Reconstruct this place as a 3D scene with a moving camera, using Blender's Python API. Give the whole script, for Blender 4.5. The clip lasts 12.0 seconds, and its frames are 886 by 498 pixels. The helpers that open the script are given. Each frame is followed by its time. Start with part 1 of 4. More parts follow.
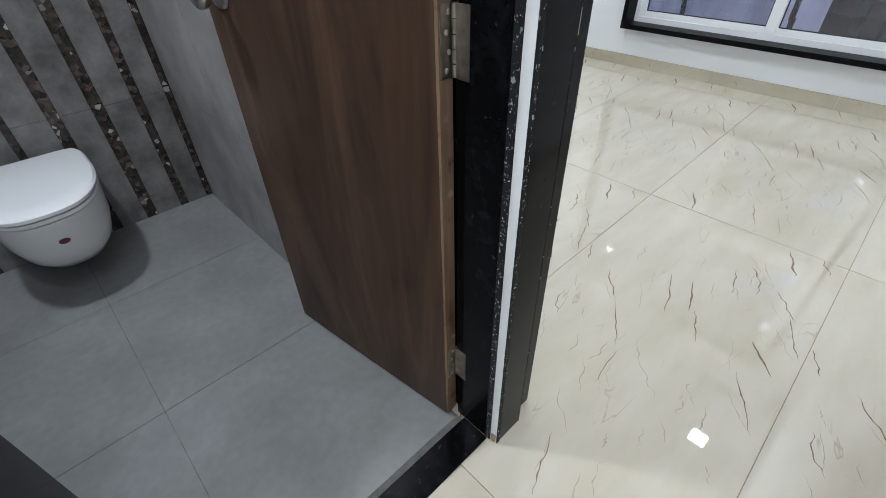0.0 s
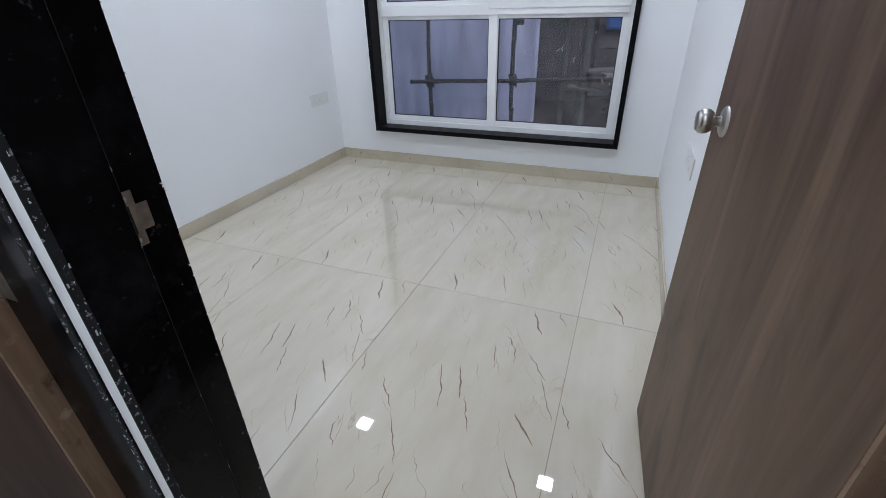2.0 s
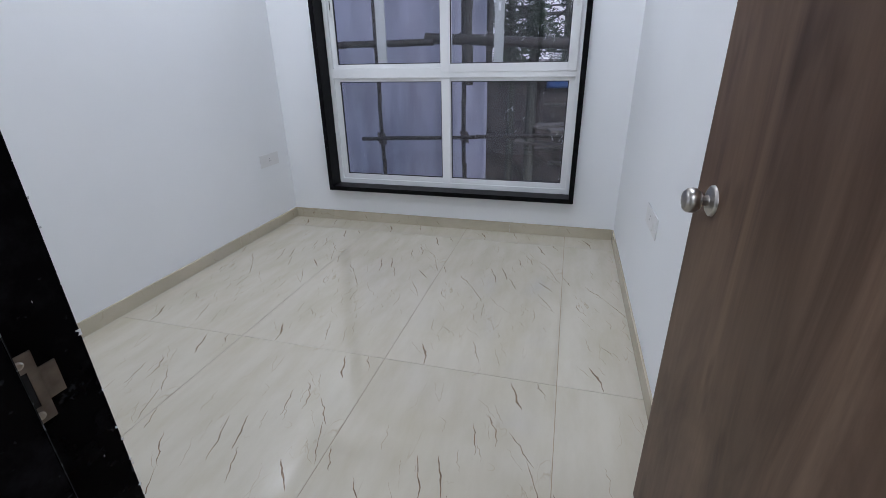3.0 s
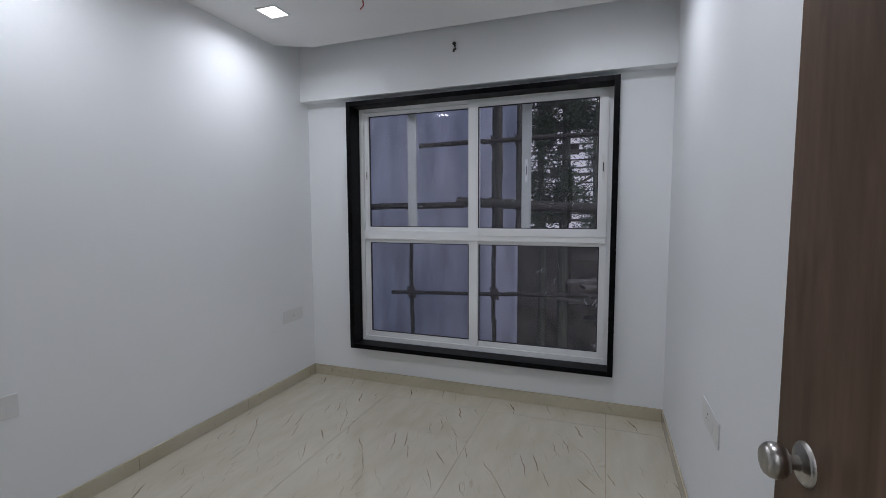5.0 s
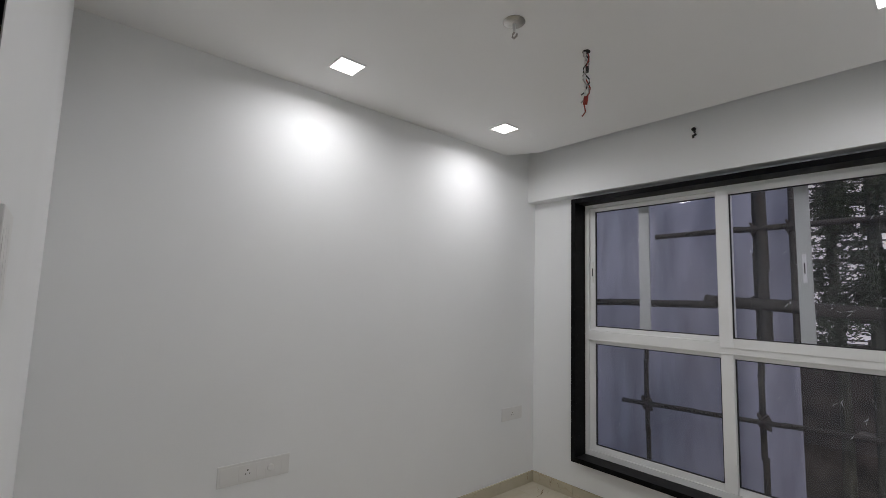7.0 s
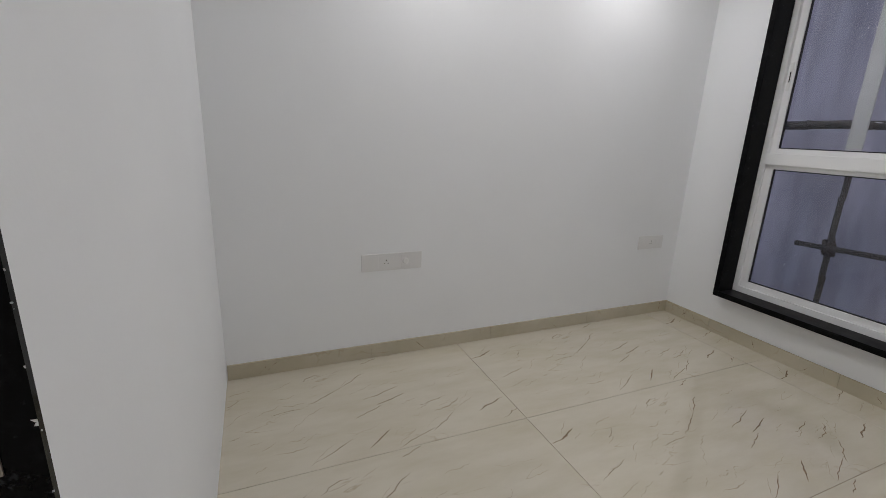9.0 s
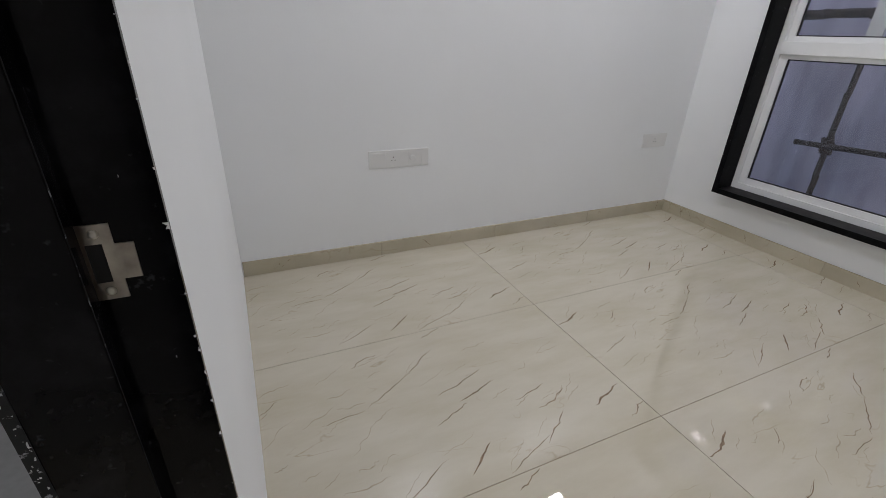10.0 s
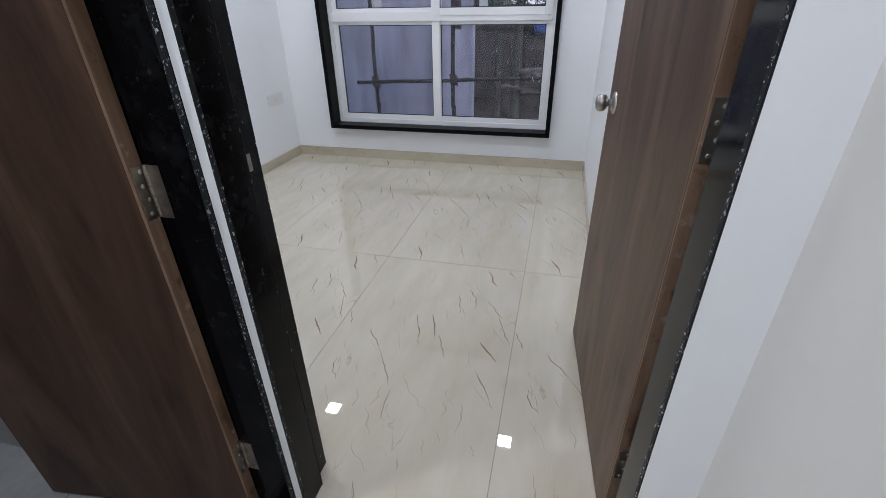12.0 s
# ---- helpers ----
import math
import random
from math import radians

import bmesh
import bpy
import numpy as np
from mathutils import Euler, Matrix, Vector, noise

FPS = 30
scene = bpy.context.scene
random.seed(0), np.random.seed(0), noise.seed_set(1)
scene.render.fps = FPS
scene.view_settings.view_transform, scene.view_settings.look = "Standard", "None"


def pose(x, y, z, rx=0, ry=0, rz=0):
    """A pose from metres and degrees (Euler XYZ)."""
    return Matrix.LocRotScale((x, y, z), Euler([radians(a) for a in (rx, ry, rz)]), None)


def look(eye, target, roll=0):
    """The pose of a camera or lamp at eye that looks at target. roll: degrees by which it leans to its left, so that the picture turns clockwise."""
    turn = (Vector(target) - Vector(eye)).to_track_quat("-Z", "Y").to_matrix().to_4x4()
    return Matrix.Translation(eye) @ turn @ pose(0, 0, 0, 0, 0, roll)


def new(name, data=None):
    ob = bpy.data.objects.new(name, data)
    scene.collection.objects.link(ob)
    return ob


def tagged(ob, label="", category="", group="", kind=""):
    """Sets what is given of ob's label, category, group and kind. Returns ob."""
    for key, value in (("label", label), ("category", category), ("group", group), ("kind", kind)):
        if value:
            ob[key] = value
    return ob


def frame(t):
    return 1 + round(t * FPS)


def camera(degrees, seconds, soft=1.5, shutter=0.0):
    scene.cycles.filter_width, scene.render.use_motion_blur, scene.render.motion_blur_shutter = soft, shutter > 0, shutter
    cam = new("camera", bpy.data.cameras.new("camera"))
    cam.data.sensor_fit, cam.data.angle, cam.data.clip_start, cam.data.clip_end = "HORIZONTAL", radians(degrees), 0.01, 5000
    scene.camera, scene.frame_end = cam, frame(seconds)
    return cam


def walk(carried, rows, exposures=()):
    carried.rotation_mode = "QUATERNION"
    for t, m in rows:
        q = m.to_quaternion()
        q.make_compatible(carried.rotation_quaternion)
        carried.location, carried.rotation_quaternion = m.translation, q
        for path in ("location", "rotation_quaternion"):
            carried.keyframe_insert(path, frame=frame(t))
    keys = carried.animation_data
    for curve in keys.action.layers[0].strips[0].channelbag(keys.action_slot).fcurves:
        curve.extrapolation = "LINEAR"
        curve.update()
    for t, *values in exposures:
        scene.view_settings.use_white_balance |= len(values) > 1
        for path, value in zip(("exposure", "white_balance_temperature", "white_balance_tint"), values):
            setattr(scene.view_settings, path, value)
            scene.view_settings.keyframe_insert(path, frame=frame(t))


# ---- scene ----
cam = camera(89.9, 12.0, soft=0.7)
PATH = [
    (0, (0.084, 0.068, 1.146), (1.149, 1.214, -0.1), -1.7),
    (0.4, (0.182, -0.019, 1.184), (1.418, 0.964, -0.044), -2.4),
    (0.5, (0.202, -0.043, 1.195), (1.474, 0.908, -0.02), -2.3),
    (1, (0.281, -0.114, 1.2), (1.712, 0.692, 0.06), -2.2),
    (1.5, (0.312, -0.133, 1.207), (1.842, 0.598, 0.147), -1.7),
    (2, (0.36, -0.127, 1.232), (1.981, 0.543, 0.271), -1.5),
    (2.5, (0.423, -0.084, 1.254), (2.124, 0.501, 0.381), -1.2),
    (3, (0.474, -0.021, 1.277), (2.249, 0.473, 0.499), -1.0),
    (3.2, (0.49, 0.006, 1.288), (2.298, 0.462, 0.564), -0.9),
    (4.8, (0.698, -0.03, 1.355), (2.586, 0.587, 1.128), -0.4),
    (5, (0.701, -0.035, 1.377), (2.574, 0.647, 1.215), -0.2),
    (5.5, (0.696, -0.037, 1.409), (2.512, 0.801, 1.42), 0.3),
    (6, (0.69, -0.048, 1.432), (2.404, 0.974, 1.566), 0.8),
    (6.5, (0.726, -0.048, 1.453), (2.262, 1.218, 1.64), 1.3),
    (7, (0.803, -0.048, 1.466), (2.1, 1.46, 1.674), 1.8),
    (7.2, (0.832, -0.045, 1.465), (2.034, 1.54, 1.672), 1.9),
    (8.8, (0.953, -0.009, 1.317), (1.734, 1.782, 0.891), 2.2),
    (9, (0.941, -0.007, 1.292), (1.707, 1.767, 0.777), 2.3),
    (9.5, (0.893, 0.001, 1.23), (1.637, 1.717, 0.521), 2.3),
    (10, (0.819, -0.011, 1.198), (1.595, 1.615, 0.329), 2.3),
    (10.5, (0.654, -0.043, 1.21), (1.546, 1.467, 0.25), 1.8),
    (11, (0.418, -0.069, 1.238), (1.508, 1.274, 0.234), 1.2),
    (11.5, (0.183, -0.128, 1.267), (1.585, 0.888, 0.265), 0.1),
    (12, (-0.045, -0.157, 1.273), (1.654, 0.281, 0.313), -1.0),
]
walk(cam, [(t, look(eye, target, roll)) for t, eye, target, roll in PATH],
     exposures=[(0, 0.4, 5980, 10), (0.4, 0.0, 5930, 10), (1, -0.06, 5850, 11), (1.5, -0.06, 5810, 12), (2.5, -0.13, 5790, 15), (3, -0.27, 5830, 15), (5, -0.9, 6120, 15), (5.5, -0.98, 6320, 16),
                (6.5, -0.92, 6590, 15), (7, -0.87, 6730, 14), (9, -0.62, 6720, 15), (9.5, -0.59, 6640, 16), (10.5, -0.34, 6350, 15), (11, -0.28, 6170, 16), (11.5, -0.15, 6090, 17), (12, -0.14, 5980, 16)])

# ---- world and light ----
world = bpy.data.worlds.new("world")
scene.world = world
world.use_nodes = True
wn = world.node_tree.nodes
sky = wn.new("ShaderNodeTexSky")
sky.sky_type, sky.sun_disc, sky.sun_elevation, sky.sun_rotation = "NISHITA", False, radians(46), radians(132)
world.node_tree.links.new(sky.outputs[0], wn["Background"].inputs[0])
wn["Background"].inputs[1].default_value = 0.15
sun = new("sun", bpy.data.lights.new("sun", "SUN"))
sun.data.energy, sun.data.angle, sun.data.color = 2.3, radians(35), (1.0, 0.96, 0.9)
sun.matrix_world = look((-6, -8, 14), (4, 1, 0))


def lamp(x, y, z, size, watts, colour=(0.97, 1.0, 1.035)):
    ob = new("lamp", bpy.data.lights.new("lamp", "AREA"))
    ob.data.shape, ob.data.size, ob.data.energy, ob.data.color = "SQUARE", size, watts, colour
    ob.data.spread = radians(164)
    ob.matrix_world = pose(x, y, z)
    return ob


# ---- materials ----
def mat(name, colour, rough=0.5, metal=0.0, vary=0.0, scale=8.0, bump=0.0, bscale=60.0, stretch=(1, 1, 1), colour2=None, spec=0.5, detail=4.0, fine=0.0):
    m = bpy.data.materials.new(name)
    m.use_nodes = True
    nt = m.node_tree
    b = nt.nodes["Principled BSDF"]
    b.inputs["Base Color"].default_value = (*colour, 1)
    b.inputs["Roughness"].default_value, b.inputs["Metallic"].default_value = rough, metal
    b.inputs["Specular IOR Level"].default_value = spec
    tc = nt.nodes.new("ShaderNodeTexCoord")
    mp = nt.nodes.new("ShaderNodeMapping")
    mp.inputs["Scale"].default_value = stretch
    nt.links.new(tc.outputs["Object"], mp.inputs[0])
    if vary or colour2:
        n = nt.nodes.new("ShaderNodeTexNoise")
        n.inputs["Scale"].default_value, n.inputs["Detail"].default_value = scale, detail
        nt.links.new(mp.outputs[0], n.inputs["Vector"])
        r = nt.nodes.new("ShaderNodeValToRGB")
        c2 = colour2 or tuple(c * (1 - vary) for c in colour)
        r.color_ramp.elements[0].position, r.color_ramp.elements[1].position = 0.35, 0.65
        r.color_ramp.elements[0].color, r.color_ramp.elements[1].color = (*c2, 1), (*colour, 1)
        nt.links.new(n.outputs[0], r.inputs[0])
        nt.links.new(r.outputs[0], b.inputs["Base Color"])
        if fine:
            n2 = nt.nodes.new("ShaderNodeTexNoise")
            n2.inputs["Scale"].default_value, n2.inputs["Detail"].default_value = scale * 9, 6
            nt.links.new(mp.outputs[0], n2.inputs["Vector"])
            mx = nt.nodes.new("ShaderNodeMix")
            mx.data_type, mx.blend_type = "RGBA", "MULTIPLY"
            mx.inputs[0].default_value = fine
            nt.links.new(r.outputs[0], mx.inputs[6])
            nt.links.new(n2.outputs[0], mx.inputs[7])
            nt.links.new(mx.outputs[2], b.inputs["Base Color"])
    if bump:
        n3 = nt.nodes.new("ShaderNodeTexNoise")
        n3.inputs["Scale"].default_value, n3.inputs["Detail"].default_value = bscale, 5
        nt.links.new(mp.outputs[0], n3.inputs["Vector"])
        bp = nt.nodes.new("ShaderNodeBump")
        bp.inputs["Strength"].default_value, bp.inputs["Distance"].default_value = bump, 0.002
        nt.links.new(n3.outputs[0], bp.inputs["Height"])
        nt.links.new(bp.outputs[0], b.inputs["Normal"])
    return m


def add(m, kind, **inputs):
    node = m.node_tree.nodes.new(kind)
    for key, value in inputs.items():
        node.inputs[key.replace("_", " ")].default_value = value
    return node


def wire(m, a, b):
    m.node_tree.links.new(a, b)


def ramp(m, source, stops):
    r = m.node_tree.nodes.new("ShaderNodeValToRGB")
    e = r.color_ramp.elements
    while len(e) < len(stops):
        e.new(0.5)
    for el, (p, c) in zip(e, stops):
        el.position, el.color = p, (*c, 1)
    wire(m, source, r.inputs[0])
    return r


def marble(name, base, cloud, rough):
    """Polished cream tile with soft clouds and thin tan hair veins."""
    m = mat(name, base, rough, spec=0.8)
    m.node_tree.nodes["Principled BSDF"].inputs["IOR"].default_value = 1.56
    b = m.node_tree.nodes["Principled BSDF"]
    tc = add(m, "ShaderNodeTexCoord")
    mp = add(m, "ShaderNodeMapping", Scale=(1, 3.2, 1), Rotation=(0, 0, radians(-24)))
    wire(m, tc.outputs["Object"], mp.inputs[0])
    n = add(m, "ShaderNodeTexNoise", Scale=2.3, Detail=6.0, Roughness=0.6)
    wire(m, mp.outputs[0], n.inputs["Vector"])
    clouds = ramp(m, n.outputs[0], [(0.3, cloud), (0.62, base)])
    n2 = add(m, "ShaderNodeTexNoise", Scale=2.0, Detail=3.5, Roughness=0.55, Distortion=0.6)
    wire(m, mp.outputs[0], n2.inputs["Vector"])
    line = ramp(m, n2.outputs[0], [(0.492, (0, 0, 0)), (0.5, (1, 1, 1)), (0.508, (0, 0, 0))])
    n3 = add(m, "ShaderNodeTexNoise", Scale=5.0, Detail=2.0)
    wire(m, tc.outputs["Object"], n3.inputs["Vector"])
    gate = ramp(m, n3.outputs[0], [(0.52, (0, 0, 0)), (0.66, (0.55, 0.55, 0.55))])
    mul = add(m, "ShaderNodeMath")
    mul.operation = "MULTIPLY"
    wire(m, line.outputs[0], mul.inputs[0])
    wire(m, gate.outputs[0], mul.inputs[1])
    mx = add(m, "ShaderNodeMix")
    mx.data_type = "RGBA"
    wire(m, mul.outputs[0], mx.inputs[0])
    wire(m, clouds.outputs[0], mx.inputs[6])
    mx.inputs[7].default_value = (0.34, 0.25, 0.15, 1)
    wire(m, mx.outputs[2], b.inputs["Base Color"])
    return m


def wood(name, dark, mid, light, axis, rough=0.42, fine_low=0.86):
    """Laminate with long grain along one axis."""
    m = mat(name, mid, rough, spec=0.2)
    b = m.node_tree.nodes["Principled BSDF"]
    tc = add(m, "ShaderNodeTexCoord")
    s = [5.5, 5.5, 5.5]
    s[axis] = 0.95
    mp = add(m, "ShaderNodeMapping", Scale=s)
    wire(m, tc.outputs["Object"], mp.inputs[0])
    n = add(m, "ShaderNodeTexNoise", Scale=1.1, Detail=6.0, Roughness=0.62, Distortion=1.6)
    wire(m, mp.outputs[0], n.inputs["Vector"])
    big = ramp(m, n.outputs[0], [(0.3, dark), (0.5, mid), (0.72, light)])
    s2 = [70.0, 70.0, 70.0]
    s2[axis] = 2.0
    mp2 = add(m, "ShaderNodeMapping", Scale=s2)
    wire(m, tc.outputs["Object"], mp2.inputs[0])
    n2 = add(m, "ShaderNodeTexNoise", Scale=1.0, Detail=4.0)
    wire(m, mp2.outputs[0], n2.inputs["Vector"])
    fine = ramp(m, n2.outputs[0], [(0.35, (fine_low, fine_low, fine_low * 0.99)), (0.65, (1, 1, 1))])
    s3 = [14.0, 14.0, 14.0]
    s3[axis] = 3.5
    mp3 = add(m, "ShaderNodeMapping", Scale=s3)
    wire(m, tc.outputs["Object"], mp3.inputs[0])
    n3 = add(m, "ShaderNodeTexNoise", Scale=1.0, Detail=2.0)
    wire(m, mp3.outputs[0], n3.inputs["Vector"])
    knots = ramp(m, n3.outputs[0], [(0.25, (0.5, 0.45, 0.42)), (0.40, (1, 1, 1))])
    out = big.outputs[0]
    for other in (fine, knots):
        mx = add(m, "ShaderNodeMix")
        mx.data_type, mx.blend_type = "RGBA", "MULTIPLY"
        mx.inputs[0].default_value = 1.0
        wire(m, out, mx.inputs[6])
        wire(m, other.outputs[0], mx.inputs[7])
        out = mx.outputs[2]
    wire(m, out, b.inputs["Base Color"])
    bp = add(m, "ShaderNodeBump", Strength=0.12, Distance=0.001)
    wire(m, n2.outputs[0], bp.inputs["Height"])
    wire(m, bp.outputs[0], b.inputs["Normal"])
    return m


def granite(name, base, fleck, rough, amount=0.7, grain=55.0, spec=0.09):
    """Black polished stone with scattered pale crystals."""
    m = mat(name, base, rough, spec=spec)
    b = m.node_tree.nodes["Principled BSDF"]
    tc = add(m, "ShaderNodeTexCoord")
    n = add(m, "ShaderNodeTexNoise", Scale=grain, Detail=3.0, Roughness=0.6)
    wire(m, tc.outputs["Object"], n.inputs["Vector"])
    r = ramp(m, n.outputs[0], [(amount, base), (min(amount + 0.06, 0.99), fleck)])
    n2 = add(m, "ShaderNodeTexNoise", Scale=13.0, Detail=6.0, Roughness=0.7)
    wire(m, tc.outputs["Object"], n2.inputs["Vector"])
    dust = ramp(m, n2.outputs[0], [(0.5, (0, 0, 0)), (0.76, (0.011, 0.011, 0.0125))])
    mx = add(m, "ShaderNodeMix")
    mx.data_type, mx.blend_type = "RGBA", "ADD"
    mx.inputs[0].default_value = 1.0
    wire(m, r.outputs[0], mx.inputs[6])
    wire(m, dust.outputs[0], mx.inputs[7])
    wire(m, mx.outputs[2], b.inputs["Base Color"])
    polish = ramp(m, n2.outputs[0], [(0.4, (rough, rough, rough)), (0.75, (rough + 0.14, rough + 0.14, rough + 0.14))])
    wire(m, polish.outputs[0], b.inputs["Roughness"])
    return m


def mosaic(name, rough=0.25):
    """Broken dark marble chips, each its own tone, with thin joints."""
    m = mat(name, (0.03, 0.025, 0.02), rough)
    b = m.node_tree.nodes["Principled BSDF"]
    tc = add(m, "ShaderNodeTexCoord")
    mp = add(m, "ShaderNodeMapping", Scale=(1, 1, 1.0))
    wire(m, tc.outputs["Object"], mp.inputs[0])
    v = add(m, "ShaderNodeTexVoronoi", Scale=62.0)
    wire(m, mp.outputs[0], v.inputs["Vector"])
    sep = add(m, "ShaderNodeSeparateColor")
    wire(m, v.outputs["Color"], sep.inputs[0])
    tone = ramp(m, sep.outputs[0], [(0.0, (0.012, 0.01, 0.009)), (0.55, (0.035, 0.027, 0.022)), (0.8, (0.07, 0.05, 0.038)), (0.95, (0.12, 0.095, 0.08)), (0.985, (0.42, 0.4, 0.37))])
    wire(m, tone.outputs[0], b.inputs["Base Color"])
    bp = add(m, "ShaderNodeBump", Strength=0.6, Distance=0.003)
    wire(m, v.outputs["Distance"], bp.inputs["Height"])
    wire(m, bp.outputs[0], b.inputs["Normal"])
    return m


def ribbed(name):
    """Grey stone-look wall tile with fine upright ribs."""
    m = mat(name, (0.17, 0.165, 0.16), 0.45)
    b = m.node_tree.nodes["Principled BSDF"]
    tc = add(m, "ShaderNodeTexCoord")
    n = add(m, "ShaderNodeTexNoise", Scale=7.0, Detail=6.0, Roughness=0.65)
    wire(m, tc.outputs["Object"], n.inputs["Vector"])
    c = ramp(m, n.outputs[0], [(0.35, (0.085, 0.08, 0.076)), (0.66, (0.24, 0.235, 0.228))])
    wire(m, c.outputs[0], b.inputs["Base Color"])
    w = add(m, "ShaderNodeTexWave", Scale=55.0, Distortion=0.15)
    w.bands_direction = "X"
    wire(m, tc.outputs["Object"], w.inputs["Vector"])
    bp = add(m, "ShaderNodeBump", Strength=0.35, Distance=0.002)
    wire(m, w.outputs[1], bp.inputs["Height"])
    wire(m, bp.outputs[0], b.inputs["Normal"])
    return m


def glass(name, tint, rough=0.0):
    m = bpy.data.materials.new(name)
    m.use_nodes = True
    b = m.node_tree.nodes["Principled BSDF"]
    b.inputs["Base Color"].default_value = (*tint, 1)
    b.inputs["Transmission Weight"].default_value = 1.0
    b.inputs["Roughness"].default_value, b.inputs["IOR"].default_value = rough, 1.40
    return m


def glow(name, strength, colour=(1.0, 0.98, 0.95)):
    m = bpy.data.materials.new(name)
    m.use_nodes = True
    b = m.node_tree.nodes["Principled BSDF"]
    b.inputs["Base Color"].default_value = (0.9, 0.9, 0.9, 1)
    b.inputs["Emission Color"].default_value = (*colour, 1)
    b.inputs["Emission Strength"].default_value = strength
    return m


PAINT = mat("white_wall_paint", (0.865, 0.88, 0.887), 0.75, vary=0.025, scale=1.3, bump=0.12, bscale=110)
CREAM = mat("cream_passage_paint", (0.83, 0.81, 0.755), 0.75, vary=0.03, scale=1.3, bump=0.12, bscale=110)
CEIL = mat("white_ceiling_paint", (0.875, 0.875, 0.87), 0.85, vary=0.02, scale=1.1, bump=0.05, bscale=90)
MARBLE = marble("cream_marble_tile", (0.61, 0.565, 0.46), (0.54, 0.492, 0.375), 0.0)
SKIRT = marble("cream_marble_skirting", (0.54, 0.49, 0.375), (0.46, 0.41, 0.30), 0.08)
VEIN = mat("brown_marble_vein", (0.31, 0.22, 0.145), 0.04, vary=0.55, scale=60)
VEIN2 = mat("tan_marble_vein", (0.49, 0.42, 0.315), 0.04, vary=0.3, scale=50)
GROUT = mat("tan_grout", (0.36, 0.275, 0.18), 0.8, vary=0.3, scale=30)
BATHGROUT = mat("grey_grout", (0.15, 0.145, 0.135), 0.8, vary=0.3, scale=30)
BLACK = granite("black_granite", (0.003, 0.003, 0.0035), (0.03, 0.032, 0.035), 0.09, 0.66)
SILL = granite("honed_black_granite", (0.003, 0.003, 0.0035), (0.03, 0.032, 0.035), 0.34, 0.66, 55.0, 0.08)
CHIP = granite("chipped_granite_edge", (0.016, 0.017, 0.018), (0.26, 0.275, 0.29), 0.5, 0.61, 110.0)
DWOOD = wood("dark_door_laminate", (0.038, 0.021, 0.0135), (0.074, 0.043, 0.0275), (0.120, 0.073, 0.046), 2)
LWOOD = wood("bedroom_door_laminate", (0.066, 0.038, 0.024), (0.124, 0.077, 0.050), (0.180, 0.116, 0.077), 2, 0.42, 0.86)
EDGE = wood("raw_door_edge", (0.13, 0.078, 0.046), (0.215, 0.138, 0.088), (0.36, 0.265, 0.19), 2, 0.6)
eb = EDGE.node_tree.nodes["Principled BSDF"]
worn = eb.inputs["Base Color"].links[0].from_socket
etc = add(EDGE, "ShaderNodeTexCoord")
smear = add(EDGE, "ShaderNodeTexNoise", Scale=17.0, Detail=5.0, Roughness=0.65)
wire(EDGE, etc.outputs["Object"], smear.inputs["Vector"])
dabs = ramp(EDGE, smear.outputs[0], [(0.58, (0, 0, 0)), (0.70, (0.65, 0.65, 0.65))])
stain = ramp(EDGE, smear.outputs[0], [(0.30, (0.42, 0.36, 0.34)), (0.42, (1, 1, 1))])
dull = add(EDGE, "ShaderNodeMix")
dull.data_type, dull.blend_type = "RGBA", "MULTIPLY"
dull.inputs[0].default_value = 1.0
wire(EDGE, worn, dull.inputs[6])
wire(EDGE, stain.outputs[0], dull.inputs[7])
pale = add(EDGE, "ShaderNodeMix")
pale.data_type = "RGBA"
wire(EDGE, dabs.outputs[0], pale.inputs[0])
wire(EDGE, dull.outputs[2], pale.inputs[6])
pale.inputs[7].default_value = (0.44, 0.36, 0.29, 1)
wire(EDGE, pale.outputs[2], eb.inputs["Base Color"])
STEEL = mat("brushed_steel", (0.52, 0.5, 0.47), 0.28, 1.0, vary=0.2, scale=40, bump=0.05, bscale=300)
HSTEEL = mat("dull_hinge_steel", (0.48, 0.44, 0.39), 0.38, 1.0, vary=0.4, scale=35)
SCREW = mat("screw_steel", (0.62, 0.6, 0.55), 0.35, 1.0)
DARK = mat("dark_slot", (0.01, 0.01, 0.01), 0.8)
UPVC = mat("white_window_profile", (0.84, 0.85, 0.85), 0.35, vary=0.03, scale=6)
GASKET = mat("black_rubber_gasket", (0.015, 0.015, 0.017), 0.6)
GLASS = glass("tinted_window_glass", (0.84, 0.85, 0.9))
PLATE = mat("white_switch_plastic", (0.76, 0.76, 0.75), 0.3)
PANEL = glow("lit_led_panel", 14.0)
ALU = mat("grey_aluminium_profile", (0.5, 0.52, 0.5), 0.4, vary=0.05, scale=5)
TRIM = mat("white_light_trim", (0.8, 0.8, 0.8), 0.4)
GREYTILE = mat("grey_bathroom_floor_tile", (0.28, 0.285, 0.28), 0.2, vary=0.18, scale=4, fine=0.25)
SIDETILE = mat("grey_stone_wall_tile", (0.42, 0.41, 0.395), 0.4, vary=0.35, scale=6, fine=0.3)
RIB = ribbed("ribbed_grey_tile")
MOSAIC = mosaic("dark_chip_mosaic")
CERAMIC = mat("white_sanitary_ceramic", (0.78, 0.79, 0.79), 0.12)
LID = mat("white_seat_plastic", (0.76, 0.77, 0.77), 0.22)
BADGE = mat("dark_red_badge", (0.12, 0.03, 0.02), 0.4)
WIRE_R = mat("red_wire", (0.3, 0.03, 0.02), 0.5)
WIRE_K = mat("black_wire", (0.02, 0.02, 0.02), 0.5)
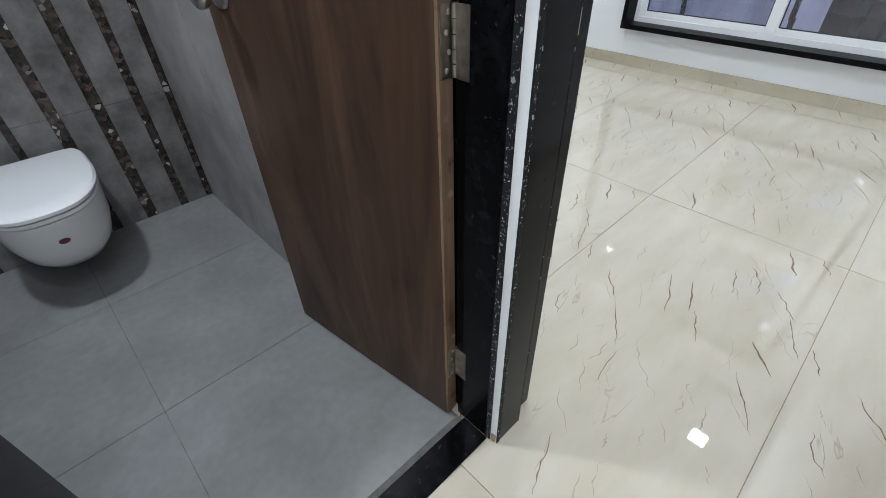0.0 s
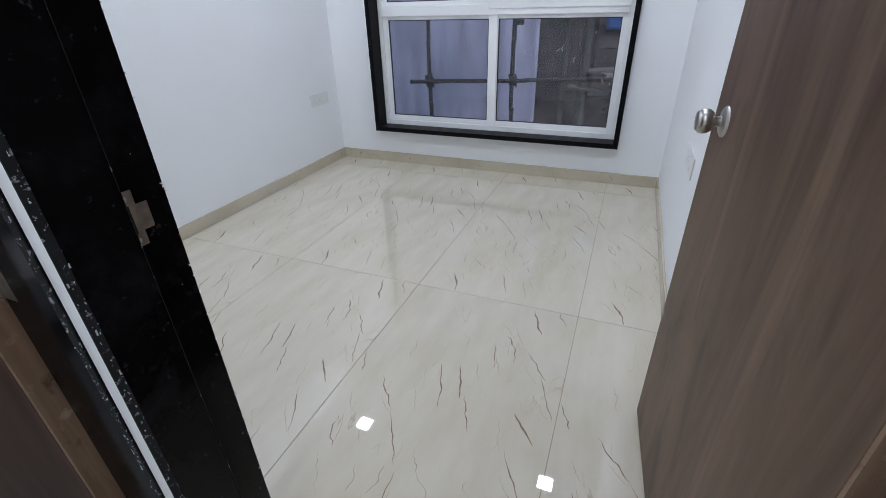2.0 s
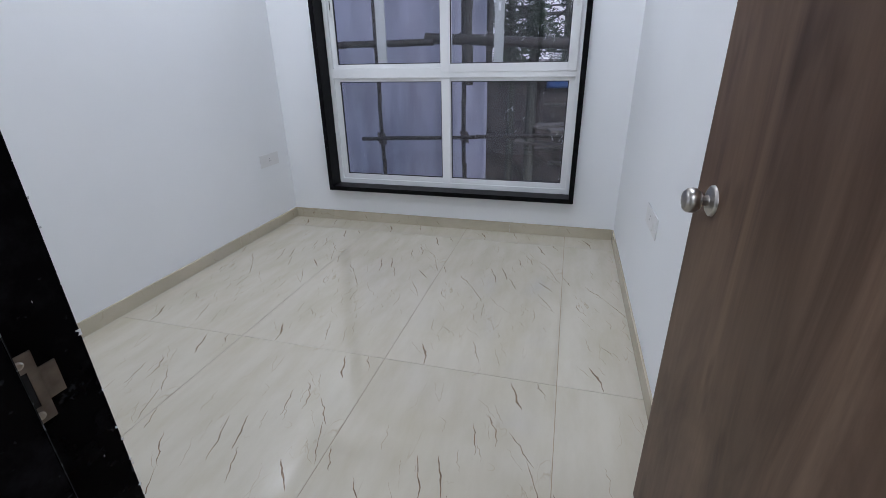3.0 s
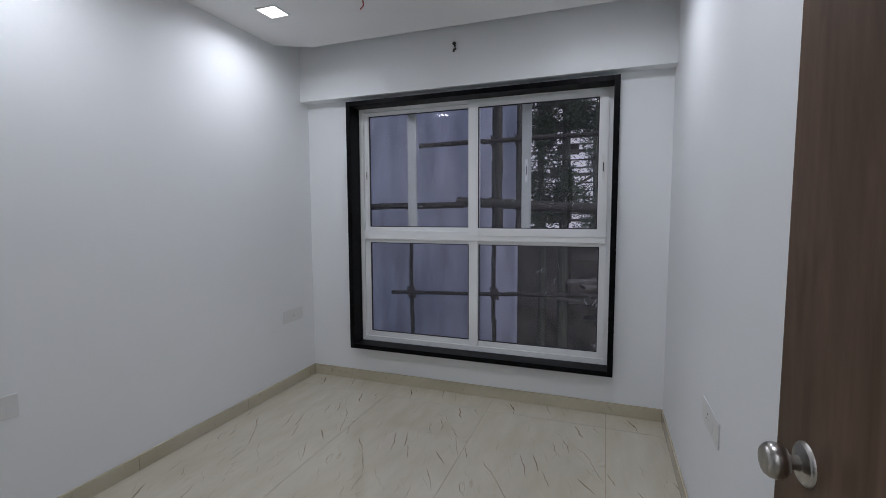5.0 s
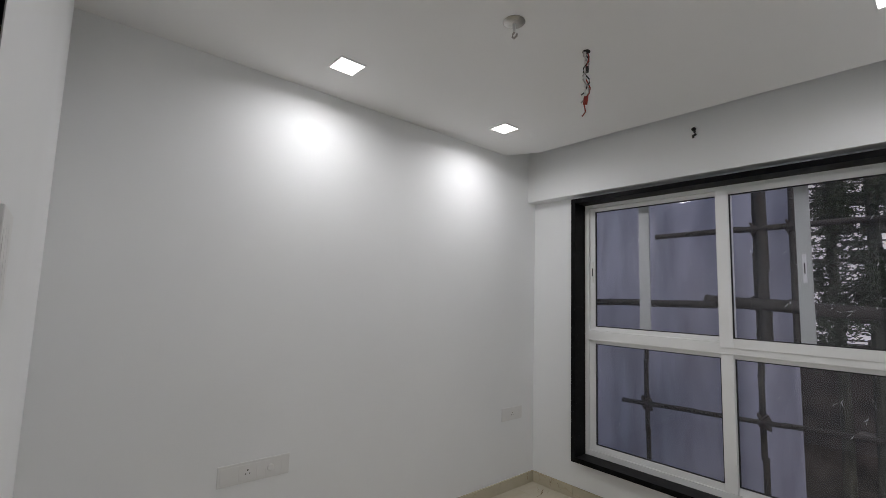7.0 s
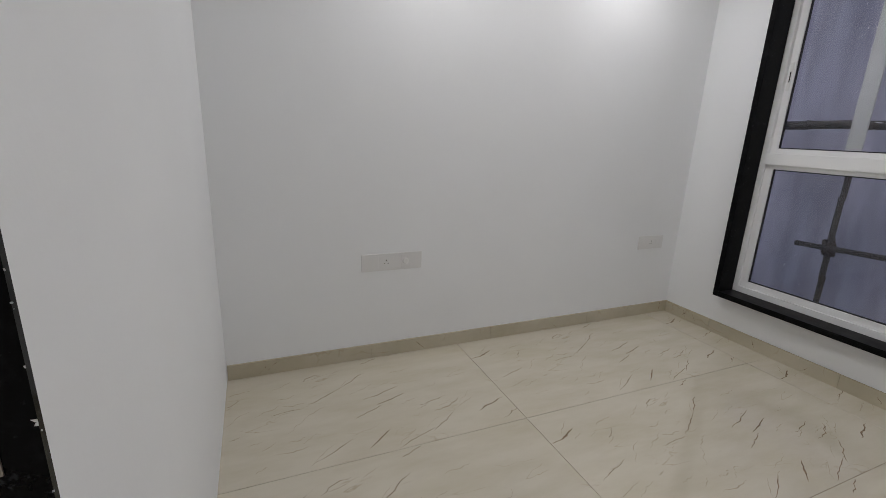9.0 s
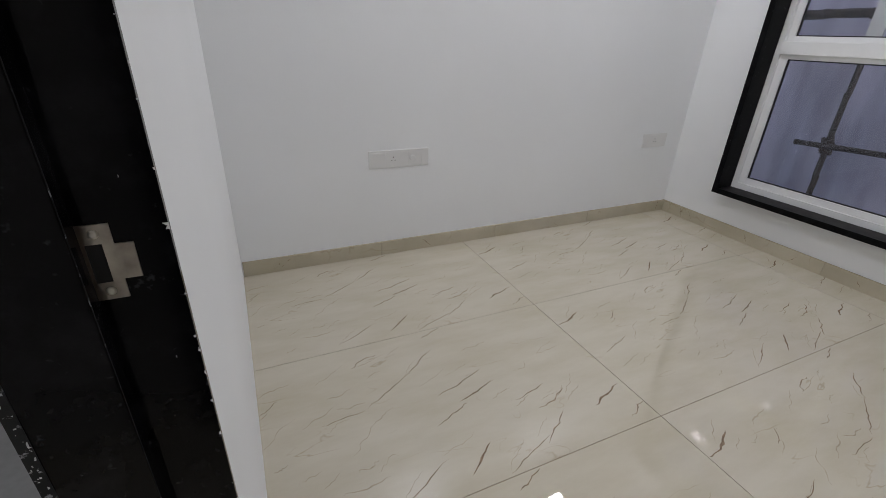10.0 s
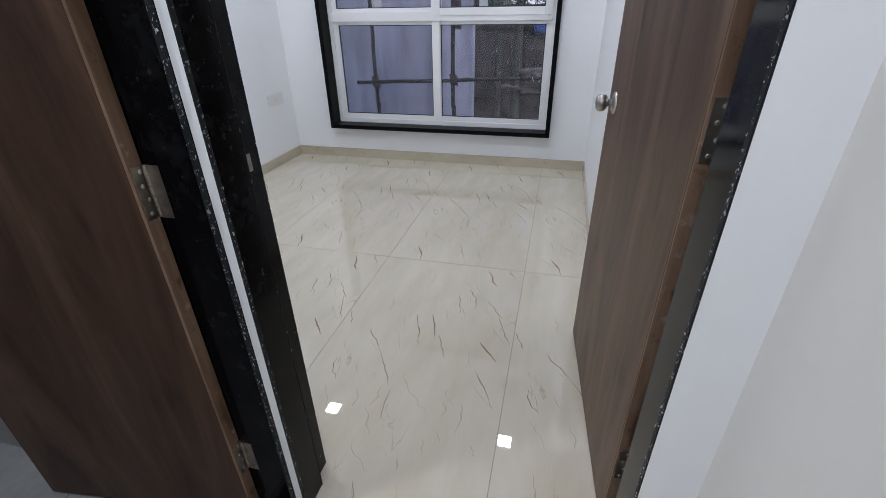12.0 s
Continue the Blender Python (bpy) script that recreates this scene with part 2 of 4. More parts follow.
WIRE_W = mat("grey_wire", (0.45, 0.43, 0.42), 0.5)
BAMBOO = mat("weathered_bamboo", (0.065, 0.055, 0.046), 0.7, vary=0.5, scale=6, stretch=(4, 4, 1), bump=0.3, bscale=20)
ROPE = mat("jute_lashing", (0.08, 0.06, 0.045), 0.9, vary=0.4, scale=60, bump=0.8, bscale=160)
SHEET = mat("violet_grey_sheeting", (0.51, 0.51, 0.63), 0.6, colour2=(0.31, 0.31, 0.39), scale=1.6, stretch=(1, 2.6, 0.6), bump=0.3, bscale=12)
CONCRETE = mat("weathered_dark_wall_and_shade", (0.13, 0.108, 0.096), 0.9, colour2=(0.04, 0.034, 0.032), scale=3.5, bump=0.4, bscale=30)
# Emission stands in for daylight on the far building; it is no lamp.
BACKDROP_GLOW = glow("glowing_distance_backdrop", 0.85, (1.0, 0.94, 1.0))
BARK = mat("grey_green_bark", (0.12, 0.12, 0.095), 0.9, vary=0.5, scale=9, stretch=(3, 3, 0.6), bump=0.6, bscale=30)
LEAF = mat("dark_green_leaf", (0.05, 0.085, 0.035), 0.5, vary=0.6, scale=3)
BLUE = mat("blue_tarpaulin", (0.04, 0.13, 0.4), 0.45, vary=0.3, scale=8)
PLANK = mat("grey_scaffold_plank", (0.2, 0.18, 0.16), 0.8, vary=0.6, scale=5, stretch=(5, 1, 5))
EARTH = mat("brown_ground", (0.11, 0.09, 0.07), 0.95, vary=0.4, scale=1.5)


# ---- mesh tools ----
def box(bm, lo, hi, slot=0):
    lo, hi = Vector(lo), Vector(hi)
    m = Matrix.LocRotScale((lo + hi) / 2, None, hi - lo)
    made = bmesh.ops.create_cube(bm, size=1.0, matrix=m)
    for f in {f for v in made["verts"] for f in v.link_faces}:
        f.material_index = slot
    return made["verts"]


def soft(bm, width, steps=2):
    bmesh.ops.bevel(bm, geom=bm.edges[:], offset=width, segments=steps, affect="EDGES", profile=0.5)
    return bm


def boxes(*pairs, bevel=0.0):
    bm = bmesh.new()
    for lo, hi in pairs:
        box(bm, lo, hi)
    if bevel:
        soft(bm, bevel)
    return bm


def rod(bm, a, b, r, r2=None, sides=12):
    a, b = Vector(a), Vector(b)
    q = (b - a).to_track_quat("Z", "Y")
    bmesh.ops.create_cone(bm, cap_ends=True, segments=sides, radius1=r, radius2=r if r2 is None else r2, depth=(b - a).length, matrix=Matrix.LocRotScale((a + b) / 2, q, None))
    return bm


def lathe(bm, profile, m=Matrix(), sides=28):
    """Turns (radius, height) pairs about z."""
    rings = []
    for r, h in profile:
        rings.append([bm.verts.new(m @ Vector((max(r, 1e-4) * math.cos(2 * math.pi * i / sides), max(r, 1e-4) * math.sin(2 * math.pi * i / sides), h))) for i in range(sides)])
    for lo, hi in zip(rings, rings[1:]):
        for i in range(sides):
            bm.faces.new((lo[i], lo[(i + 1) % sides], hi[(i + 1) % sides], hi[i]))
    bm.faces.new(rings[0][::-1])
    bm.faces.new(rings[-1])
    return bm


def tube(bm, pts, r, sides=7):
    pts = [Vector(p) for p in pts]
    rings = []
    for i, p in enumerate(pts):
        d = pts[min(i + 1, len(pts) - 1)] - pts[max(i - 1, 0)]
        q = d.to_track_quat("Z", "Y")
        rings.append([bm.verts.new(p + q @ Vector((r * math.cos(2 * math.pi * k / sides), r * math.sin(2 * math.pi * k / sides), 0))) for k in range(sides)])
    for lo, hi in zip(rings, rings[1:]):
        for k in range(sides):
            bm.faces.new((lo[k], lo[(k + 1) % sides], hi[(k + 1) % sides], hi[k]))
    bm.faces.new(rings[0][::-1])
    bm.faces.new(rings[-1])
    return bm


def finish(name, bm, materials, smooth=False):
    me = bpy.data.meshes.new(name)
    bmesh.ops.recalc_face_normals(bm, faces=bm.faces[:])
    bm.to_mesh(me)
    bm.free()
    for m in materials if isinstance(materials, (list, tuple)) else [materials]:
        me.materials.append(m)
    if smooth:
        me.shade_smooth()
        me.set_sharp_from_angle(angle=radians(40))
    return new(name, me)


def part(name, bm, material, parent, label="", smooth=False):
    ob = finish(name, bm, material, smooth)
    ob.parent = parent
    if label:
        tagged(ob, label)
    return ob


def thing(name, place, label, category, group="", kind=""):
    ob = new(name)
    ob.empty_display_size = 0.05
    ob.matrix_world = place if isinstance(place, Matrix) else Matrix.Translation(place)
    return tagged(ob, label, category, group, kind)


def setting(name, bm, material, label, category):
    return tagged(finish(name, bm, material), label, category, kind="structure")


# ---- plan ----
X0, X1 = 0.748, 3.848          # bedroom, door wall to window wall
Y0, Y1 = -0.424, 2.294         # bedroom, side walls
TOP, ROOF = 2.612, 2.80        # false ceiling, slab
CX, CY = 0.578, -0.495         # corridor face of the door wall, corridor side wall
BX0, BX1, BY0, BY1 = -0.95, 0.570, 0.562, 2.270   # bathroom
END = -1.9                     # corridor's far end
WY0, WY1, WZ0, WZ1 = -0.073, 1.848, 0.323, 2.204  # window opening inside its stone surround

setting("wall_north", boxes(((X0 - 0.18, Y1, -0.05), (X1, Y1 + 0.15, ROOF))), PAINT, "plain white painted bedroom wall with skirting", "wall")
setting("wall_south", boxes(((X0, Y0 - 0.15, -0.05), (X1, Y0, ROOF))), PAINT, "plain white painted bedroom wall behind the open door", "wall")
setting("wall_east", boxes(((X1, Y0 - 0.15, -0.05), (X1 + 0.16, WY0 - 0.03, ROOF)), ((X1, WY1 + 0.03, -0.05), (X1 + 0.16, Y1 + 0.15, ROOF)),
                           ((X1, WY0 - 0.03, -0.05), (X1 + 0.16, WY1 + 0.03, WZ0 - 0.03)), ((X1, WY0 - 0.03, WZ1 + 0.03), (X1 + 0.16, WY1 + 0.03, ROOF))), PAINT, "white painted wall round the large window", "wall")
setting("wall_west", boxes(((CX + 0.022, 0.452, -0.05), (X0, 0.605, ROOF)), ((BX1, 0.605, -0.05), (X0, Y1, ROOF)), ((CX, Y0 - 0.15, -0.05), (X0, -0.4255, ROOF)), ((CX - 0.002, -0.4255, -0.05), (CX + 0.009, -0.393, ROOF)),
                           ((CX, -0.4255, 2.13), (X0, 0.452, ROOF))), PAINT, "white painted wall with the bedroom doorway", "wall")
setting("wall_corridor_south", boxes(((END, CY - 0.15, -0.05), (CX, CY, ROOF))), CREAM, "off-white painted passage wall", "wall")
setting("wall_corridor_end", boxes(((END - 0.15, CY - 0.15, -0.05), (END, 0.6, ROOF))), PAINT, "white painted end wall of the passage", "wall")
setting("wall_bathroom_front", boxes(((END, 0.452, -0.05), (-0.105, BY0, ROOF)), ((-0.105, 0.452, 2.13), (CX, BY0, ROOF))), PAINT, "white painted passage wall with the bathroom doorway", "wall")
setting("wall_bathroom_west", boxes(((BX0 - 0.12, BY0, -0.05), (BX0, BY1 + 0.1, ROOF))), SIDETILE, "grey tiled bathroom side wall", "wall")
setting("beam", boxes(((3.750, Y0, 2.269), (X1, Y1, ROOF))), PAINT, "white plastered beam above the window", "beam")
bm = bmesh.new()
lower = [bm.verts.new(p) for p in ((X0, Y0, TOP), (3.60, Y0, TOP), (3.585, 2.05, TOP), (3.46, Y1, TOP), (X0, Y1, TOP))]
base_face = bm.faces.new(lower)
bmesh.ops.extrude_face_region(bm, geom=[base_face])
for v in bm.verts[5:]:
    v.co.z += 0.05
setting("ceiling", bm, CEIL, "flat white false ceiling stopping short of the window beam", "ceiling")
setting("ceiling_slab", boxes(((END - 0.15, CY - 0.15, ROOF), (X1 + 0.16, Y1 + 0.15, ROOF + 0.12))), CEIL, "white ceiling slab above the false ceiling", "ceiling")
setting("ceiling_corridor", boxes(((END, CY, 2.55), (X0 - 0.002, 0.452, 2.60))), CEIL, "white passage ceiling", "ceiling")
setting("ceiling_bathroom", boxes(((BX0, BY0, 2.40), (BX1, BY1, 2.45))), CEIL, "white bathroom ceiling", "ceiling")

# ---- doorways ----
def screws(parent, places, axis_pose, r=0.0042):
    for p in places:
        bm = bmesh.new()
        lathe(bm, [(r, 0.0), (r, 0.0012), (r * 0.6, 0.002)], axis_pose @ Matrix.Translation(p), 12)
        part("screw", bm, SCREW, parent)


def chips(name, parent, x, y, spread, count, seed, z1=2.1):
    """Small pale flakes along an upright sawn stone edge."""
    rnd = random.Random(seed)
    bm = bmesh.new()
    for _ in range(count):
        z, w, h = rnd.uniform(0.02, z1), 0.0005 + 0.0016 * rnd.random() ** 2, 0.0008 + 0.007 * rnd.random() ** 3
        if rnd.random() < 0.1:
            w, h = w * 2.2, h * 0.6
        cx, cy = x + rnd.uniform(-spread[0], spread[0]), y + rnd.uniform(-spread[1], spread[1])
        v = box(bm, (-0.5, -0.5, -0.5), (0.5, 0.5, 0.5))
        bmesh.ops.transform(bm, matrix=Matrix.LocRotScale((cx, cy, z), Euler((rnd.uniform(-0.5, 0.5), 0, rnd.uniform(-0.4, 0.4))), (w, w * 0.7, h)), verts=v)
    ob = part(name, bm, CHIPPED, parent, "pale chipped flakes along the stone edge")
    return ob


def plaster_bits(parent, x, y, count, seed):
    """Ragged white plaster left over the stone's inner edge."""
    rnd = random.Random(seed)
    bm = bmesh.new()
    for _ in range(count):
        z, reach, tall = rnd.uniform(0.1, 2.05), 0.001 + 0.004 * rnd.random() ** 2, rnd.uniform(0.002, 0.006)
        tip = rnd.uniform(-0.5, 0.5) * tall
        ring = [bm.verts.new((x + 0.001, y + dy, z + dz)) for dy, dz in ((-0.0012, -tall / 2), (-0.0016, tip), (-0.0012, tall / 2))]
        out = [bm.verts.new((x - reach * k, y - 0.0008, z + dz)) for k, dz in ((0.35, -tall * 0.3), (1.0, tip), (0.5, tall * 0.25))]
        for i in range(2):
            bm.faces.new((ring[i], ring[i + 1], out[i + 1], out[i]))
    part("plaster_bits", bm, PAINT, parent, "ragged white plaster on the stone edge")


CHIPPED = mat("pale_stone_flake", (0.62, 0.64, 0.65), 0.7, vary=0.4, scale=80)

door_frame = thing("door_frame_bedroom", (0, 0, 0), "black polished granite frame round the bedroom doorway, chipped edges", "door frame", kind="structure")
part("jamb", boxes(((0.5875, 0.4215, 0.0), (0.679, 0.4522, 2.13)), bevel=0.0015), BLACK, door_frame)
part("rebate", boxes(((0.679, 0.4455, 0.0), (0.7495, 0.4545, 2.13))), BLACK, door_frame)
part("jamb", boxes(((0.587, -0.4255, 0.0), (0.690, -0.391, 2.13)), bevel=0.0015), BLACK, door_frame)
part("rebate", boxes(((0.690, -0.4265, 0.0), (0.7495, -0.4235, 2.13))), BLACK, door_frame)
part("lintel", boxes(((0.585, -0.4255, 2.10), (0.7495, 0.4522, 2.131))), BLACK, door_frame)
part("sawn_edge", boxes(((0.5855, 0.4203, 0.0), (0.597, 0.4225, 2.1))), CHIP, door_frame, "rough speckled sawn edge")
part("sawn_edge", boxes(((0.5755, -0.3935, 0.0), (0.5885, -0.3905, 2.1))), CHIP, door_frame, "rough speckled sawn edge")
part("joint", boxes(((0.6786, 0.4209, 0.0), (0.6793, 0.422, 2.1))), CHIP, door_frame, "thin pale joint line")
chips("flakes", door_frame, 0.7495, 0.4460, (0.0016, 0.0016), 90, 3)
chips("flakes", door_frame, 0.731, 0.4454, (0.014, 0.0002), 16, 4)
chips("flakes", door_frame, 0.5925, 0.4205, (0.005, 0.0004), 240, 5)
chips("flakes", door_frame, 0.582, -0.3902, (0.006, 0.0004), 330, 9)
plaster_bits(door_frame, 0.7492, 0.4455, 26, 12)
strike = part("strike_plate", boxes(((0.678, 0.4437, 0.960), (0.704, 0.4455, 0.978)), ((0.678, 0.4437, 1.017), (0.704, 0.4455, 1.036)), ((0.695, 0.4437, 0.978), (0.704, 0.4455, 1.017)), ((0.678, 0.4437, 0.978), (0.682, 0.4455, 1.017)), ((0.704, 0.4432, 0.980), (0.719, 0.445, 1.016))), HSTEEL, door_frame, "dull steel latch strike plate")
part("latch_hole", boxes(((0.682, 0.4443, 0.978), (0.695, 0.4456, 1.017))), DARK, strike)
screws(strike, [(0.691, 0.969, 0), (0.691, 1.027, 0)], Matrix(((1, 0, 0, 0), (0, 0, -1, 0.4438), (0, 1, 0, 0), (0, 0, 0, 1))))

bath_frame = thing("door_frame_bathroom", (0, 0, 0), "black polished granite frame and threshold of the bathroom doorway", "door frame", kind="structure")
part("jamb", boxes(((0.580, 0.4415, 0.0), (0.6005, 0.561, 2.13)), bevel=0.0015), BLACK, bath_frame)
part("rebate", boxes(((0.597, 0.5605, 0.0), (0.6015, 0.606, 2.13))), BLACK, bath_frame)
part("jamb", boxes(((-0.107, 0.449, 0.0), (-0.085, 0.562, 2.13)), bevel=0.0015), BLACK, bath_frame)
part("lintel", boxes(((-0.107, 0.449, 2.10), (0.578, 0.562, 2.131))), BLACK, bath_frame)
part("threshold", boxes(((-0.085, 0.449, -0.01), (0.578, 0.533, 0.006)), bevel=0.0015), BLACK, bath_frame, "black granite door sill")
part("sawn_edge", boxes(((0.5788, 0.4408, 0.006), (0.5805, 0.455, 2.1))), CHIP, bath_frame, "rough speckled sawn edge")
chips("flakes", bath_frame, 0.5788, 0.448, (0.0004, 0.006), 300, 6)
bm = bmesh.new()
for z in (0.0, 2.6):
    for x, y in ((0.5832, 0.4413), (0.5870, 0.4240), (0.602, 0.43), (0.602, 0.46)):
        bm.verts.new((x, y, z))
bm.verts.ensure_lookup_table()
for i in range(4):
    bm.faces.new((bm.verts[i], bm.verts[(i + 1) % 4], bm.verts[4 + (i + 1) % 4], bm.verts[4 + i]))
setting("wall_corner", bm, PAINT, "narrow white plaster strip between two stone door frames", "wall")


setting("trim_mortar", boxes(((0.5818, 0.4262, 0.0), (0.592, 0.4405, 0.034)), bevel=0.003), mat("tan_mortar", (0.42, 0.33, 0.22), 0.9, vary=0.4, scale=60, bump=0.5, bscale=200), "tan mortar dab at the foot of the plaster strip", "mortar")


def knob(parent, x, z, label):
    m = Matrix(((1, 0, 0, x), (0, 0, 1, 0), (0, 1, 0, z), (0, 0, 0, 1)))
    k = part("knob", lathe(bmesh.new(), [(0.0, 0.022), (0.013, 0.0225), (0.0205, 0.0255), (0.0255, 0.032), (0.0272, 0.041), (0.0255, 0.049), (0.0205, 0.055), (0.0185, 0.0558), (0.018, 0.0552), (0.010, 0.0565), (0.0, 0.057)], m, 36), STEEL, parent, label, True)
    part("rosette", lathe(bmesh.new(), [(0.033, 0.0), (0.0325, 0.003), (0.029, 0.006), (0.0285, 0.0055), (0.017, 0.008), (0.012, 0.0095)], m, 36), STEEL, k, smooth=True)
    part("neck", lathe(bmesh.new(), [(0.012, 0.008), (0.0105, 0.015), (0.0118, 0.0225)], m, 28), STEEL, k, smooth=True)


def hinge(parent, z, flap):
    """A butt hinge: one flap let into the door's edge, the other on the frame, knuckles between."""
    h = part("hinge", boxes(((-0.0025, -0.034, z - 0.052), (0.0005, -0.005, z + 0.052))), HSTEEL, parent, "dull steel butt hinge")
    (x0, y0), (x1, y1) = flap
    bm = boxes(((x0, y0, z - 0.052), (x1, y1, z + 0.052)))
    bmesh.ops.transform(bm, matrix=parent.matrix_world.inverted(), verts=bm.verts)
    part("frame_flap", bm, HSTEEL, h)
    for i in range(5):
        bm = rod(bmesh.new(), (-0.0085, -0.031, z - 0.052 + 0.0208 * i + 0.0007), (-0.0085, -0.031, z - 0.052 + 0.0208 * (i + 1) - 0.0007), 0.0048)
        part("knuckle", bm, HSTEEL, h, smooth=True)
    m = Matrix(((0, 0, -1, -0.0025), (1, 0, 0, 0), (0, 1, 0, 0), (0, 0, 0, 1)))
    screws(h, [(-0.018, z - 0.040, 0), (-0.024, z - 0.014, 0), (-0.018, z + 0.014, 0), (-0.024, z + 0.040, 0)], m)


def door(name, place, length, face, label, hinges, flap, knob_z, backset):
    d = thing(name, place, label, "door", kind="structure")
    part("leaf", boxes(((0.005, -0.036, 0.012), (length, 0.0, 2.085)), bevel=0.0012), face, d)
    part("lipping", boxes(((-0.001, -0.0352, 0.0125), (0.005, -0.0008, 2.0845))), EDGE, d, "raw brown timber edge with scuffs")
    knob(d, length - backset, knob_z, "round brushed steel door knob")
    for z in hinges:
        hinge(d, z, flap)
    return d


door("door_1", pose(0.752, -0.386, 0, 0, 0, 4.5), 0.832, LWOOD, "brown wood laminate bedroom door standing open with a steel knob", (0.26, 1.09, 1.86), ((0.715, -0.4236), (0.745, -0.4215)), 0.998, 0.093)
door("door_2", pose(0.550, 0.569, 0, 0, 0, 97.9), 0.634, DWOOD, "dark brown wood laminate bathroom door standing open", (0.225, 0.977, 1.83), ((0.5788, 0.532), (0.5802, 0.559)), 1.003, 0.06)

# ---- window ----
window = thing("window_1", (0, 0, 0), "large white framed sliding window over fixed panes, in a black granite surround", "window", kind="structure")
XF, XB = 3.762, 3.905
OY0, OY1, OZ0, OZ1 = -0.108, 1.883, 0.288, 2.239
part("surround", boxes(((XF, OY0, OZ0), (XB, WY0, OZ1)), bevel=0.002), SILL, window, "black granite reveal")
part("surround", boxes(((XF, WY1, OZ0), (XB, OY1, OZ1)), bevel=0.002), SILL, window, "black granite reveal")
part("surround", boxes(((XF + 0.001, WY0, OZ0), (XB, WY1, WZ0)), bevel=0.002), SILL, window, "black granite sill")
part("surround", boxes(((XF + 0.001, WY0, WZ1), (XB, WY1, OZ1)), bevel=0.002), SILL, window, "black granite head")
XW = 3.902


def bar(name, y0, y1, z0, z1, x0, x1, parent, bev=0.003):
    return part(name, boxes(((x0, y0, z0), (x1, y1, z1)), bevel=bev), UPVC, parent)


part("frame", boxes(((XW, WY0 - 0.02, WZ0 - 0.02), (XW + 0.07, -0.045, WZ1 + 0.02)), ((XW, 1.815, WZ0 - 0.02), (XW + 0.07, WY1 + 0.02, WZ1 + 0.02)),
                         ((XW, -0.045, WZ0 - 0.02), (XW + 0.07, 1.815, 0.362)), ((XW, -0.045, 2.180), (XW + 0.07, 1.815, WZ1 + 0.02))), UPVC, window)
bar("transom", -0.045, 1.815, 1.165, 1.238, XW - 0.006, XW + 0.07, window)
bar("mullion", 0.857, 0.925, 0.362, 1.165, XW + 0.002, XW + 0.06, window)


def sash(name, y0, y1, z0, z1, gy0, gy1, gz0, gz1, x, label):
    """A framed pane: outer size, glass opening, front plane."""
    s = part(name, boxes(((x, y0, z0), (x + 0.032, gy0, z1)), ((x, gy1, z0), (x + 0.032, y1, z1)), ((x, gy0, z0), (x + 0.032, gy1, gz0)), ((x, gy0, gz1), (x + 0.032, gy1, z1)), bevel=0.002), UPVC, window, label)
    g = 0.006
    part("gasket", boxes(((x + 0.008, gy0, gz0), (x + 0.022, gy0 + g, gz1)), ((x + 0.008, gy1 - g, gz0), (x + 0.022, gy1, gz1)), ((x + 0.008, gy0, gz0), (x + 0.022, gy1, gz0 + g)), ((x + 0.008, gy0, gz1 - g), (x + 0.022, gy1, gz1))), GASKET, s)
    p = part("pane", boxes(((x + 0.013, gy0 + 0.001, gz0 + 0.001), (x + 0.018, gy1 - 0.001, gz1 - 0.001))), GLASS, s)
    p.visible_shadow = False
    return s


sash("fixed_pane", -0.045, 0.857, 0.362, 1.165, -0.003, 0.853, 0.402, 1.140, XW + 0.012, "fixed lower pane")
sash("fixed_pane", 0.925, 1.815, 0.362, 1.165, 0.928, 1.769, 0.402, 1.140, XW + 0.012, "fixed lower pane")
front = sash("sliding_sash", -0.047, 0.925, 1.205, 2.182, 0.014, 0.852, 1.262, 2.145, XW - 0.012, "inner sliding sash")
back = sash("sliding_sash", 0.850, 1.817, 1.232, 2.178, 0.932, 1.776, 1.266, 2.151, XW + 0.024, "outer sliding sash")
screen = part("screen_sash", boxes(((XW + 0.058, 0.474, 1.238), (XW + 0.068, 0.540, 2.178)), ((XW + 0.058, 1.372, 1.238), (XW + 0.068, 1.446, 2.178)), ((XW + 0.0585, 0.540, 1.238), (XW + 0.0675, 1.372, 1.262)), ((XW + 0.0585, 0.540, 2.150), (XW + 0.0675, 1.372, 2.178))), ALU, window, "third sash behind the sliding ones")
for owner, y, x in ((front, -0.017, XW - 0.012), (back, 1.796, XW + 0.024), (screen, 0.507, XW + 0.058)):
    part("pull", boxes(((x - 0.004, y - 0.009, 1.60), (x, y + 0.009, 1.76)), bevel=0.0015), PLATE, owner, "flush white pull handle")
    part("slot", boxes(((x - 0.0045, y - 0.003, 1.65), (x - 0.0035, y + 0.003, 1.71))), DARK, owner)

